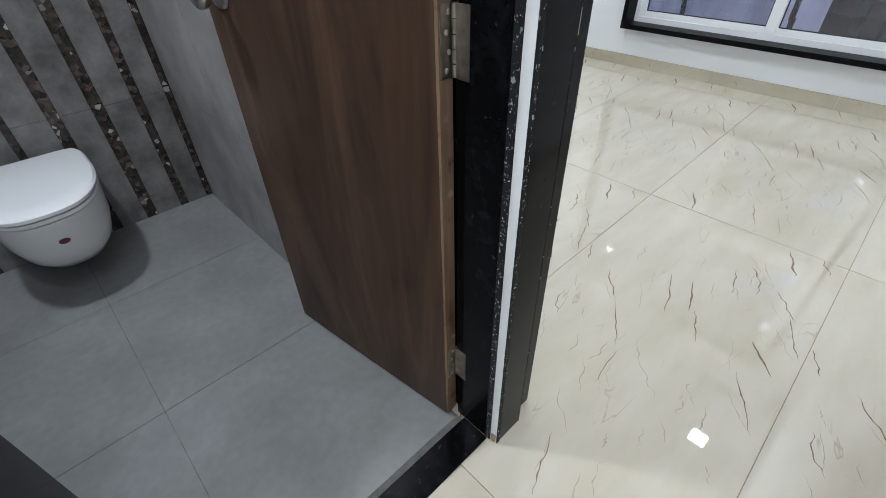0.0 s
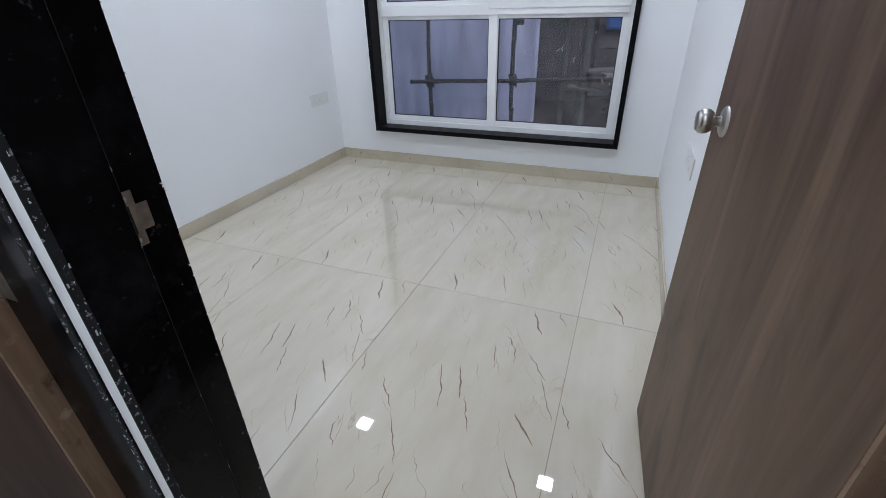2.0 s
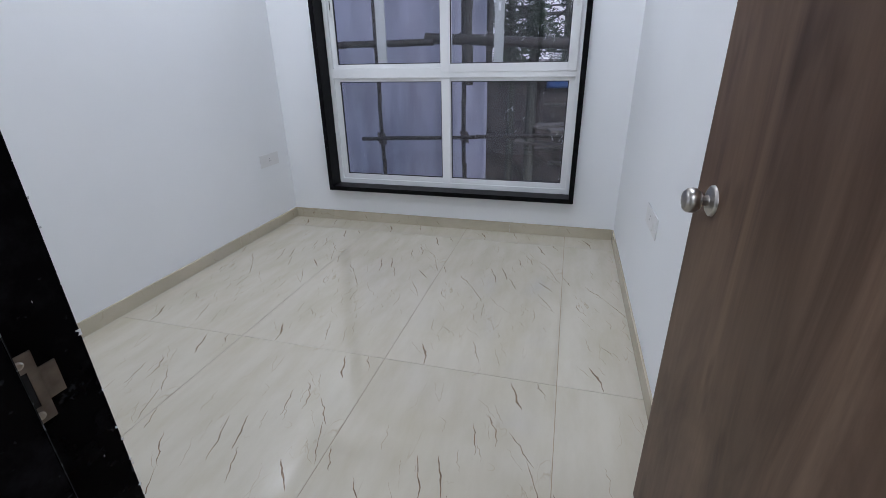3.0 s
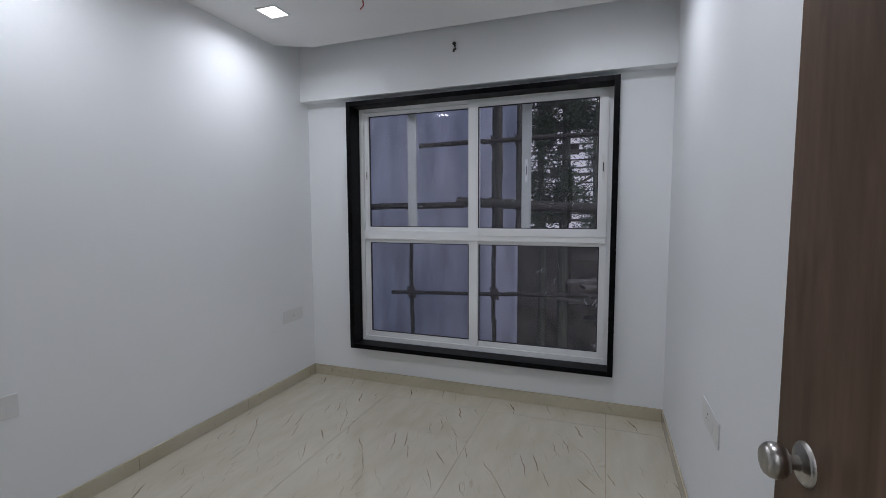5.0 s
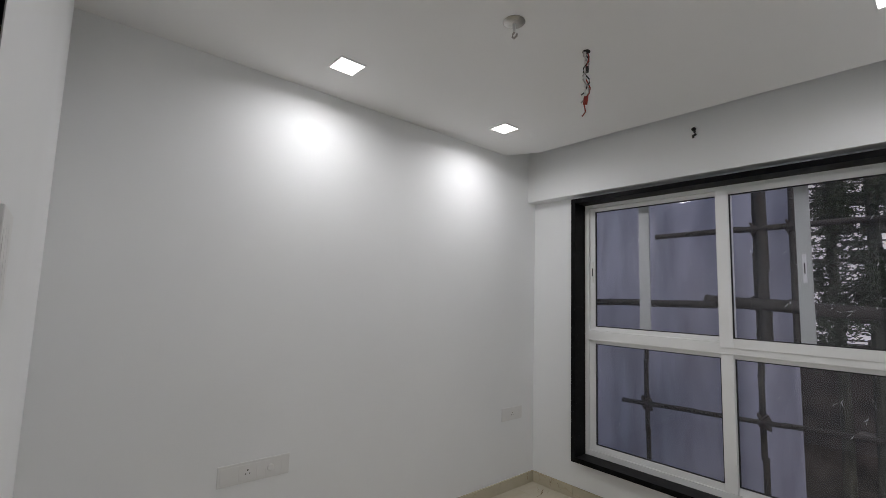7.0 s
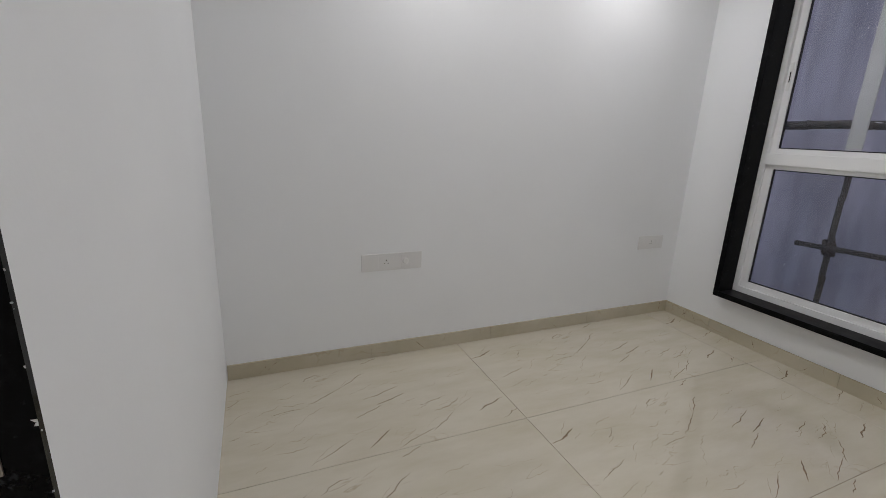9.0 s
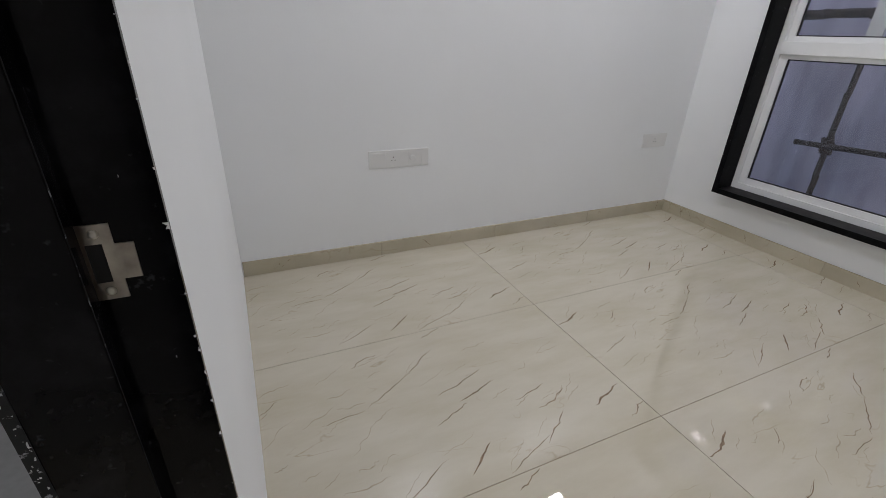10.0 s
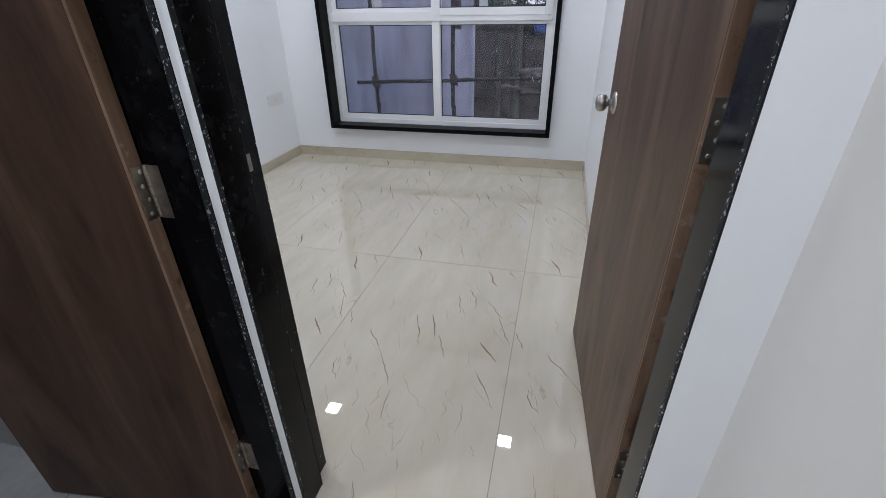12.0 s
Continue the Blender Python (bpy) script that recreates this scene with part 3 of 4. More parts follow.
# ---- electrical fittings ----
def switchboard(name, place, w, h, modules, label):
    """A white modular plate in the local xz plane, facing -y. modules: kind and width in order."""
    s = thing(name, place @ Matrix.Diagonal((1, 0.55, 1, 1)), label, "switchboard")
    part("plate", boxes(((-w / 2, -0.009, -h / 2), (w / 2, 0.0, h / 2)), bevel=0.002), PLATE, s)
    x = -w / 2 + 0.012
    for what, mw in modules:
        if what == "blank":
            part("blank", boxes(((x, -0.0105, -h / 2 + 0.012), (x + mw - 0.002, -0.008, h / 2 - 0.012)), bevel=0.0008), PLATE, s)
        elif what == "socket":
            k = part("socket", boxes(((x, -0.0105, -h / 2 + 0.012), (x + mw - 0.002, -0.008, h / 2 - 0.012)), bevel=0.0008), PLATE, s)
            cx = x + mw / 2
            for dx, dz, r in ((0, 0.010, 0.0036), (-0.0095, -0.007, 0.0028), (0.0095, -0.007, 0.0028)):
                part("hole", rod(bmesh.new(), (cx + dx, -0.0112, dz), (cx + dx, -0.0095, dz), r), DARK, k)
        elif what == "regulator":
            k = part("regulator", boxes(((x, -0.0105, -h / 2 + 0.012), (x + mw - 0.002, -0.008, h / 2 - 0.012)), bevel=0.0008), PLATE, s)
            m = Matrix(((1, 0, 0, x + mw / 2), (0, 0, -1, -0.010), (0, 1, 0, 0), (0, 0, 0, 1)))
            part("dial", lathe(bmesh.new(), [(0.017, 0), (0.0165, 0.010), (0.014, 0.013), (0.0, 0.013)], m, 24), PLATE, k, smooth=True)
        else:
            bm = boxes(((x, -0.012, -h / 2 + 0.013), (x + mw - 0.002, -0.008, h / 2 - 0.013)))
            for v in bm.verts:
                if v.co.y < -0.01 and v.co.z > 0:
                    v.co.y += 0.003
            part("switch", bm, PLATE, s)
        x += mw
    return s


switchboard("switchboard", pose(1.627, Y1, 0.573, 0, 0, 0), 0.348, 0.098, (("blank", 0.085), ("socket", 0.085), ("blank", 0.044), ("regulator", 0.048), ("switch", 0.032), ("switch", 0.032)), "long white modular board with socket and fan regulator")
switchboard("switchboard", pose(3.578, Y1, 0.565, 0, 0, 0), 0.235, 0.096, (("blank", 0.065), ("socket", 0.085), ("switch", 0.031), ("switch", 0.031)), "small white socket outlet near the window corner")
switchboard("switchboard", pose(2.535, Y0, 0.605, 0, 0, 180), 0.27, 0.092, (("blank", 0.05), ("socket", 0.085), ("switch", 0.04), ("blank", 0.07)), "white socket outlet on the wall behind the door")
switchboard("switchboard", pose(X0, 0.672, 1.490, 0, 0, 90), 0.118, 0.118, (("switch", 0.031), ("switch", 0.031), ("switch", 0.031)), "white switchboard beside the bedroom doorway")


def downlight(x, y, z, watts):
    d = thing("downlight", (x, y, z), "lit square recessed LED ceiling light", "ceiling light", "square ceiling lights")
    a = 0.072
    part("trim", boxes(((-a, -a, -0.005), (-a + 0.008, a, 0.0)), ((a - 0.008, -a, -0.005), (a, a, 0.0)), ((-a + 0.008, -a, -0.005), (a - 0.008, -a + 0.008, 0.0)), ((-a + 0.008, a - 0.008, -0.005), (a - 0.008, a, 0.0))), TRIM, d)
    part("panel", boxes(((-a + 0.008, -a + 0.008, -0.003), (a - 0.008, a - 0.008, 0.0))), PANEL, d, "glowing white diffuser")
    lamp(x, y, z - 0.006, 0.125, watts)
    return d


for lx, ly in ((1.815, 1.921), (3.008, 1.912), (3.015, 0.025), (1.815, 0.025)):
    downlight(lx, ly, TOP, 7.5)
downlight(0.0, 0.0, 2.55, 5.6)
downlight(-1.2, 0.0, 2.55, 7.0)
downlight(-0.05, 1.35, 2.40, 14.0)

rose = thing("fan_box", (2.142, 1.100, TOP), "open round fan hook box with a loose wire in the ceiling", "ceiling box")
part("cover", lathe(bmesh.new(), [(0.0, -0.001), (0.046, -0.001), (0.047, -0.004), (0.040, -0.009), (0.014, -0.011), (0.0, -0.011)][::-1], Matrix(), 32), STEEL, rose, "grey metal cover disc", True)
part("rod", rod(bmesh.new(), (0, 0, -0.010), (0.004, 0.0, -0.045), 0.0065), TRIM, rose, smooth=True)
part("hook", tube(bmesh.new(), [(0.004, 0.0, -0.044), (0.006, 0.010, -0.050), (0.006, 0.013, -0.060), (0.006, 0.004, -0.070), (0.006, -0.009, -0.066), (0.006, -0.011, -0.056)], 0.0045), STEEL, rose, smooth=True)
wires = thing("hanging_wires", (2.557, 1.016, TOP), "loose twisted red and grey lamp wires hanging from the ceiling", "wires")
part("hole", rod(bmesh.new(), (0, 0, -0.004), (0, 0, 0), 0.018, sides=18), DARK, wires)
for name, mt, dx, ln in (("red_wire", WIRE_R, 0.006, 0.30), ("grey_wire", WIRE_W, -0.004, 0.24), ("black_wire", WIRE_K, 0.0, 0.20)):
    pts = [(dx + 0.012 * math.sin(i * 0.9 + dx * 300), 0.010 * math.cos(i * 1.1 + dx * 200), -ln * i / 12) for i in range(11)]
    pts += [(dx + 0.018, 0.02, -ln * 0.93), (dx + 0.004, 0.028, -ln)]
    part(name, tube(bmesh.new(), pts, 0.0032), mt, wires, smooth=True)
part("white_strip", tube(bmesh.new(), [(-0.006 + 0.003 * math.sin(k), 0.004, -0.024 * k) for k in range(10)], 0.0055), TRIM, wires, smooth=True)
part("tape", rod(bmesh.new(), (0.002, 0, -0.075), (0.002, 0.002, -0.10), 0.011), WIRE_K, wires)
part("tape", rod(bmesh.new(), (0.004, 0.004, -0.215), (0.008, 0.012, -0.25), 0.010), WIRE_R, wires)
stub = thing("cable_stub", (3.750, 0.978, 2.537), "black coiled cable stub poking out of the beam", "cable")
part("cable", tube(bmesh.new(), [(0.01, 0, 0.02), (-0.012, 0.004, 0.024), (-0.028, 0.006, 0.014), (-0.026, -0.006, -0.004), (-0.012, -0.006, -0.018), (-0.03, 0.002, -0.03), (-0.022, 0.006, -0.04)], 0.0085), WIRE_K, stub, smooth=True)

# ---- bathroom ----
setting("wall_bathroom_back_core", boxes(((BX0 - 0.12, BY1 + 0.012, -0.05), (X0 - 0.181, BY1 + 0.14, ROOF))), SIDETILE, "bathroom back wall behind its tiles", "wall")
bath_floor = setting("floor_bathroom", boxes(((BX0, 0.530, -0.03), (BX1, BY1 + 0.012, 0.0015))), BATHGROUT, "grey tiled bathroom floor with fine joints", "floor")
back_tiles = setting("wall_bathroom_back", boxes(((BX0, BY1 + 0.006, 0.0), (BX1, BY1 + 0.012, 2.40))), DARK, "grey ribbed tiles striped with dark mosaic bands", "wall")
side_tiles = setting("wall_bathroom_side", boxes(((BX1 - 0.004, 0.606, 0.0), (BX1 + 0.002, BY1 + 0.006, 2.40))), DARK, "plain grey stone-look tiled side wall", "wall")

wc = thing("toilet", (-0.02, BY1, 0.0), "white wall-hung toilet with its lid closed", "toilet")


def shell(rows, n=40):
    """Lofts (width, front, z, back) outlines of a D-shaped bowl; front and back measured out of the wall."""
    bm = bmesh.new()
    rings = []
    for w, f, z, b in rows:
        ring = []
        for i in range(n):
            a = 2 * math.pi * i / n
            c, s = math.cos(a), math.sin(a)
            x = w * math.copysign(abs(c) ** 0.75, c)
            d = b + (f - b) * (0.42 + 0.58 * s) if s > 0 else b + (f - b) * 0.42 * (1 - abs(s) ** 0.35)
            if s <= 0:
                x = w * (1 if c > 0 else -1) * (abs(c) ** 0.22)
            ring.append(bm.verts.new((x, -d, z)))
        rings.append(ring)
    for lo, hi in zip(rings, rings[1:]):
        for i in range(n):
            bm.faces.new((lo[i], lo[(i + 1) % n], hi[(i + 1) % n], hi[i]))
    bm.faces.new(rings[0][::-1])
    bm.faces.new(rings[-1])
    return bm


part("bowl", shell([(0.085, 0.30, 0.115, 0.0), (0.12, 0.39, 0.135, 0.0), (0.15, 0.46, 0.19, 0.0), (0.168, 0.505, 0.26, 0.0), (0.175, 0.525, 0.335, 0.0), (0.177, 0.53, 0.375, 0.0)]), CERAMIC, wc, smooth=True)
part("seat", shell([(0.178, 0.532, 0.378, 0.045), (0.181, 0.537, 0.384, 0.045), (0.180, 0.535, 0.394, 0.045)]), LID, wc, smooth=True)
part("lid", shell([(0.180, 0.535, 0.397, 0.045), (0.183, 0.54, 0.402, 0.045), (0.183, 0.54, 0.412, 0.045), (0.176, 0.53, 0.420, 0.05), (0.14, 0.47, 0.4235, 0.07)]), LID, wc, "closed white toilet lid", True)
for s in (-0.085, 0.085):
    part("hinge_cap", rod(bmesh.new(), (s, -0.04, 0.378), (s, -0.04, 0.405), 0.014, sides=18), LID, wc, smooth=True)
m = Matrix(((1, 0, 0, 0), (0, 0, -1, -0.5175), (0, 1, 0, 0.300), (0, 0, 0, 1)))
part("badge", lathe(bmesh.new(), [(0.016, -0.02), (0.0155, 0.0015), (0.012, 0.003)], m @ Matrix.Diagonal((1.0, 0.6, 1.0, 1.0)), 20), BADGE, wc, "small dark oval badge", True)
ledge = thing("window_2", (0, BY1, 1.11), "white bathroom window frame above a pale sill", "window", kind="structure")
part("sill", boxes(((BX0 + 0.3, -0.10, -0.005), (0.30, 0.0, 0.018)), bevel=0.003), UPVC, ledge)
part("frame", boxes(((BX0 + 0.3, -0.02, 0.018), (0.30, 0.0, 0.07)), ((BX0 + 0.3, -0.02, 0.62), (0.30, 0.0, 0.68)), ((BX0 + 0.3, -0.02, 0.07), (BX0 + 0.36, 0.0, 0.62)), ((0.24, -0.02, 0.07), (0.30, 0.0, 0.62)), bevel=0.003), UPVC, ledge)
part("pane", boxes(((BX0 + 0.36, -0.010, 0.07), (0.24, -0.005, 0.62))), mat("frosted_pane", (0.5, 0.52, 0.56), 0.35), ledge)

# ---- outside ----
setting("ground", boxes(((-60, -90, -3.6), (150, 90, -3.5))), EARTH, "bare brown ground of the yard", "ground")


def bamboo(a, b, r, label="weathered brown bamboo scaffold pole"):
    a, b = Vector(a), Vector(b)
    ob = thing("bamboo_pole", a, label, "scaffold pole", "bamboo scaffold")
    bm = bmesh.new()
    n = max(2, int((b - a).length / 0.33))
    rnd = random.Random(int(a.y * 977 + a.z * 131 + r * 10000))
    for i in range(n):
        p, q = (b - a) * (i / n), (b - a) * ((i + 1) / n)
        off = Vector((rnd.uniform(-0.006, 0.006), rnd.uniform(-0.006, 0.006), rnd.uniform(-0.006, 0.006)))
        rod(bm, p + off, q + off, r * rnd.uniform(0.92, 1.04), r * rnd.uniform(0.9, 1.0), 10)
        rod(bm, q + off - (b - a).normalized() * 0.012, q + off + (b - a).normalized() * 0.012, r * 1.12, r * 1.05, 10)
    part("cane", bm, BAMBOO, ob, smooth=True)
    return ob


def lashing(p, r):
    ob = thing("rope_lashing", p, "brown rope lashing round crossed poles", "rope", "bamboo scaffold")
    bm = bmesh.new()
    for k in range(6):
        s = 1 if k % 2 else -1
        t = (k // 2 - 1) * 0.018
        pts = [(r * 1.35 * math.cos(a), r * 1.35 * math.sin(a) * 0.75 + t * 0.5, s * r * 1.2 * math.sin(a) + t) for a in [i * math.pi / 6 for i in range(13)]]
        tube(bm, pts, 0.009, 5)
    part("rope", bm, ROPE, ob, smooth=True)


XP = 5.30
for y, r in ((3.05, 0.026), (2.01, 0.023), (1.05, 0.025), (-0.55, 0.028)):
    bamboo((XP, y, -3.5), (XP, y + 0.02, 4.6), r)
bamboo((XP - 0.06, 1.00, 1.05), (XP - 0.05, 1.03, 4.6), 0.042, "thick weathered bamboo upright lashed to a thinner one")
for y0, z0, y1, z1, r in ((-2.4, 0.66, 2.22, 0.475, 0.022), (-2.4, 1.27, 1.44, 1.50, 0.050), (-2.4, 2.16, 1.86, 2.10, 0.026), (-2.4, 3.22, 4.4, 3.2, 0.03)):
    bamboo((XP - 0.07, y0, z0), (XP - 0.07, y1, z1), r)
bamboo((XP - 0.05, 0.80, 1.1), (XP - 0.04, 0.79, 4.6), 0.032)
bamboo((XP - 0.11, 1.35, 1.46), (XP - 0.11, 4.0, 1.43), 0.035)
for y, z in ((2.01, 0.48), (1.05, 0.52), (1.05, 1.48), (0.80, 1.46), (1.05, 2.11), (0.80, 2.11)):
    lashing((XP - 0.03, y, z), 0.034)

sheet = bmesh.new()
NY, NZ = 90, 60
grid = [[sheet.verts.new((5.95 + 0.05 * noise.noise(Vector((i * 0.16, j * 0.05, 3.0))) + 0.02 * math.sin(i * 0.55 + 0.8 * math.sin(j * 0.1)), 0.93 + i * 0.05, -3.4 + j * 0.13)) for j in range(NZ)] for i in range(NY)]
for i in range(NY - 1):
    for j in range(NZ - 1):
        sheet.faces.new((grid[i][j], grid[i + 1][j], grid[i + 1][j + 1], grid[i][j + 1]))
ob = finish("cloth_sheet", sheet, SHEET, True)
md = ob.modifiers.new("thickness", "SOLIDIFY")
md.thickness = 0.004
tagged(ob, "violet-grey sheeting hung over the building opposite", "sheeting")

FILM = bpy.data.materials.new("clear_plastic_film")
FILM.use_nodes = True
fn = FILM.node_tree.nodes
clear, shine, haze = fn.new("ShaderNodeBsdfTransparent"), fn.new("ShaderNodeBsdfGlossy"), fn.new("ShaderNodeBsdfDiffuse")
clear.inputs[0].default_value, shine.inputs["Roughness"].default_value, haze.inputs[0].default_value = (0.97, 0.97, 0.98, 1), 0.2, (0.7, 0.7, 0.75, 1)
fres, mix1, mix2 = fn.new("ShaderNodeFresnel"), fn.new("ShaderNodeMixShader"), fn.new("ShaderNodeMixShader")
fres.inputs[0].default_value, mix1.inputs[0].default_value = 1.14, 0.04
wire(FILM, clear.outputs[0], mix1.inputs[1])
wire(FILM, haze.outputs[0], mix1.inputs[2])
wire(FILM, fres.outputs[0], mix2.inputs[0])
wire(FILM, mix1.outputs[0], mix2.inputs[1])
wire(FILM, shine.outputs[0], mix2.inputs[2])
wire(FILM, mix2.outputs[0], fn["Material Output"].inputs[0])
NY, NZ = 220, 214
yy, zz = np.meshgrid(-0.6 + np.arange(NY) * 0.015, -0.4 + np.arange(NZ) * 0.015, indexing="ij")
xx = np.zeros_like(yy)
rng = np.random.default_rng(4)
for _ in range(44):
    a, k, ph = rng.uniform(0, math.pi), 3 * 14 ** rng.uniform(0, 1), rng.uniform(0, 6.28)
    bend = 0.3 * np.sin(yy * rng.uniform(1, 3) + ph) + 0.3 * np.sin(zz * rng.uniform(1, 3))
    xx += 0.11 / k * np.sin(k * (yy * math.cos(a) + zz * math.sin(a) + bend) + ph)
film_verts = np.stack([4.40 + xx * 0.35, yy, zz], axis=-1).reshape(-1, 3).tolist()
film_faces = [(i * NZ + j, (i + 1) * NZ + j, (i + 1) * NZ + j + 1, i * NZ + j + 1) for i in range(NY - 1) for j in range(NZ - 1)]
me = bpy.data.meshes.new("plastic_film")
me.from_pydata(film_verts, [], film_faces)
me.materials.append(FILM)
me.shade_smooth()
ob = new("plastic_film", me)
ob.visible_shadow = False
film = tagged(ob, "crumpled clear plastic film hung outside the window", "plastic film")
# Highlights on the film are put in as tiny tilted metal strips.
GLINT = mat("film_glint_metal", (0.95, 0.95, 0.97), 0.3, 1.0)
rnd = random.Random(31)
bm = bmesh.new()
for cy, cz, sy, sz, count in ((1.62, 1.80, 0.10, 0.24, 34), (1.15, 2.00, 0.16, 0.12, 26), (1.25, 1.70, 0.2, 0.10, 18), (0.62, 1.78, 0.14, 0.1, 12), (0.30, 1.48, 0.14, 0.05, 34), (0.12, 1.75, 0.1, 0.2, 20), (0.5, 0.90, 0.16, 0.14, 22), (1.75, 0.75, 0.04, 0.2, 14), (0.05, 0.75, 0.08, 0.2, 18), (0.9, 1.10, 0.4, 0.1, 12)):
    for _ in range(count):
        p = Vector((4.36, rnd.gauss(cy, sy), rnd.gauss(cz, sz)))
        a, ln, bend, w = rnd.gauss(1.9, 0.5), 0.005 + 0.04 * rnd.random() ** 2.5, rnd.gauss(0, 0.1), rnd.uniform(0.0008, 0.0024)
        tilt = Euler((0, rnd.gauss(0, 0.3), rnd.gauss(0, 0.3))).to_matrix()
        row = []
        for k in range(6):
            s = k / 5 - 0.5
            along = Vector((0, math.cos(a + bend * s * 3), math.sin(a + bend * s * 3)))
            across = tilt @ Vector((0, -along.z, along.y))
            c, h = p + along * ln * s, w * (1 - 3.2 * s * s)
            row.append((bm.verts.new(c - across * h), bm.verts.new(c + across * h), bm.verts.new(c + Vector((h * 0.5, 0, 0)))))
        for lo, hi in zip(row, row[1:]):
            for k in range(3):
                bm.faces.new((lo[k], lo[(k + 1) % 3], hi[(k + 1) % 3], hi[k]))
tagged(part("glint_strips", bm, GLINT, film), "small shiny strips put in as glints on the film", kind="stuff")

shed = thing("shed_wall", (8.2, -1.5, -3.5), "dark weathered wall of a low building in the yard", "building")
part("wall", boxes(((0, -2.5, 0), (0.25, 3.3, 4.45))), CONCRETE, shed)
part("coping", boxes(((-0.05, -2.5, 4.45), (0.3, 3.3, 4.52))), CONCRETE, shed)
rnd = random.Random(5)
for k in range(17):
    ob = thing("scaffold_plank", pose(7.0 + rnd.uniform(-0.2, 0.5), rnd.uniform(-0.5, 0.6), -0.9 + 0.105 * k + rnd.uniform(-0.03, 0.03), rnd.uniform(-4, 4), rnd.uniform(-6, 6), rnd.uniform(-25, 25)), "grey weathered plank in a stack across the yard", "plank", "stacked planks")
    part("board", boxes(((-0.1, -0.5, 0), (0.1, rnd.uniform(0.1, 0.6), 0.035)), bevel=0.004), PLANK, ob)
tarp = bmesh.new()
grid = [[tarp.verts.new((8.13 + 0.02 * noise.noise(Vector((i * 0.4, j * 0.4, 1))), -0.50 + i * 0.066, 0.86 + j * 0.05)) for j in range(6)] for i in range(14)]
for i in range(13):
    for j in range(5):
        tarp.faces.new((grid[i][j], grid[i + 1][j], grid[i + 1][j + 1], grid[i][j + 1]))
ob = finish("tarpaulin", tarp, BLUE, True)
md = ob.modifiers.new("thickness", "SOLIDIFY")
md.thickness = 0.004
tagged(ob, "blue tarpaulin draped over the yard wall", "tarpaulin")


def tree(place, height, r, lean, crown, label, leaves, seed):
    rnd = random.Random(seed)
    t = thing("tree", place, label, "tree", "yard trees")
    bm = bmesh.new()
    pts = [(lean * (i / 9) ** 1.5 + rnd.uniform(-0.02, 0.02), rnd.uniform(-0.03, 0.03), height * i / 9) for i in range(10)]
    for i in range(9):
        rod(bm, pts[i], pts[i + 1], r * (1 - 0.07 * i), r * (1 - 0.07 * (i + 1)), 10)
    limbs = []
    for k in range(15):
        p = Vector(pts[rnd.randint(6, 9)])
        q = p + Vector((rnd.uniform(-1, 1) * crown[0], rnd.uniform(-1, 1) * crown[1], rnd.uniform(-0.7, 0.3) * crown[2]))
        rod(bm, p, q, r * 0.28, r * 0.1, 7)
        limbs.append((p, q))
    part("trunk", bm, BARK, t)
    verts, faces = [], []
    for _ in range(leaves):
        p, q = rnd.choice(limbs)
        c = p.lerp(q, rnd.choice((0.35, 0.6, 0.85, 1.05)) + rnd.gauss(0, 0.05)) + Vector((rnd.gauss(0, 0.08), rnd.gauss(0, 0.08), rnd.gauss(-0.10, 0.13)))
        e = Euler((rnd.uniform(-1, 1), rnd.uniform(-1, 1), rnd.uniform(0, 6.3)))
        w, h = rnd.uniform(0.006, 0.013), rnd.uniform(0.018, 0.044)
        k = len(verts)
        verts += [tuple(c + e.to_matrix() @ Vector(v)) for v in ((0, -h, 0), (w, 0, 0.008), (0, h, 0), (-w, 0, 0.008))]
        faces += [(k, k + 1, k + 2), (k, k + 2, k + 3)]
    me = bpy.data.meshes.new("crown")
    me.from_pydata(verts, [], faces)
    me.materials.append(LEAF)
    ob = new("crown", me)
    ob.parent = t
    tagged(ob, "loose crown of narrow dark leaves", kind="stuff")


tree((6.9, 0.50, -3.5), 8.0, 0.10, 0.2, (0.5, 0.5, 0.9), "slim tree with grey-green bark and hanging dark leaves", 11000, 21)
tree((7.1, 0.80, -3.5), 8.2, 0.075, 0.0, (0.3, 0.25, 1.2), "thick dark tree trunk with sparse foliage", 12000, 22)
tree((9.5, 0.15, -3.5), 7.2, 0.10, 0.1, (0.9, 0.8, 2.4), "tree behind the yard wall with light green leaves", 8000, 23)
house = thing("apartment_building", (56, 0, -3.5), "pale far backdrop building, made to glow, with rows of dark window bands", "building")
# The wall glows by itself so the gaps between the leaves look bright.
part("wall", boxes(((0, -34, 0), (6, 40, 24.0))), BACKDROP_GLOW, house)
# Ledges are coloured dark for shade that the glowing wall cannot show.
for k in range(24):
    part("ledge", boxes(((-0.5, -34, 1.1 + k * 0.9), (-0.002, 40, (1.22 if k % 3 else 1.42) + k * 0.9))), CONCRETE, house, "ledge coloured dark for its shade")
for k in range(8):
    for j in range(12):
        part("window", boxes(((-0.06, -33 + j * 6 + (k % 2) * 0.8, 0.9 + k * 2.7), (0.02, -30.5 + j * 6 + (k % 2) * 0.8, 2.2 + k * 2.7))), CONCRETE, house)

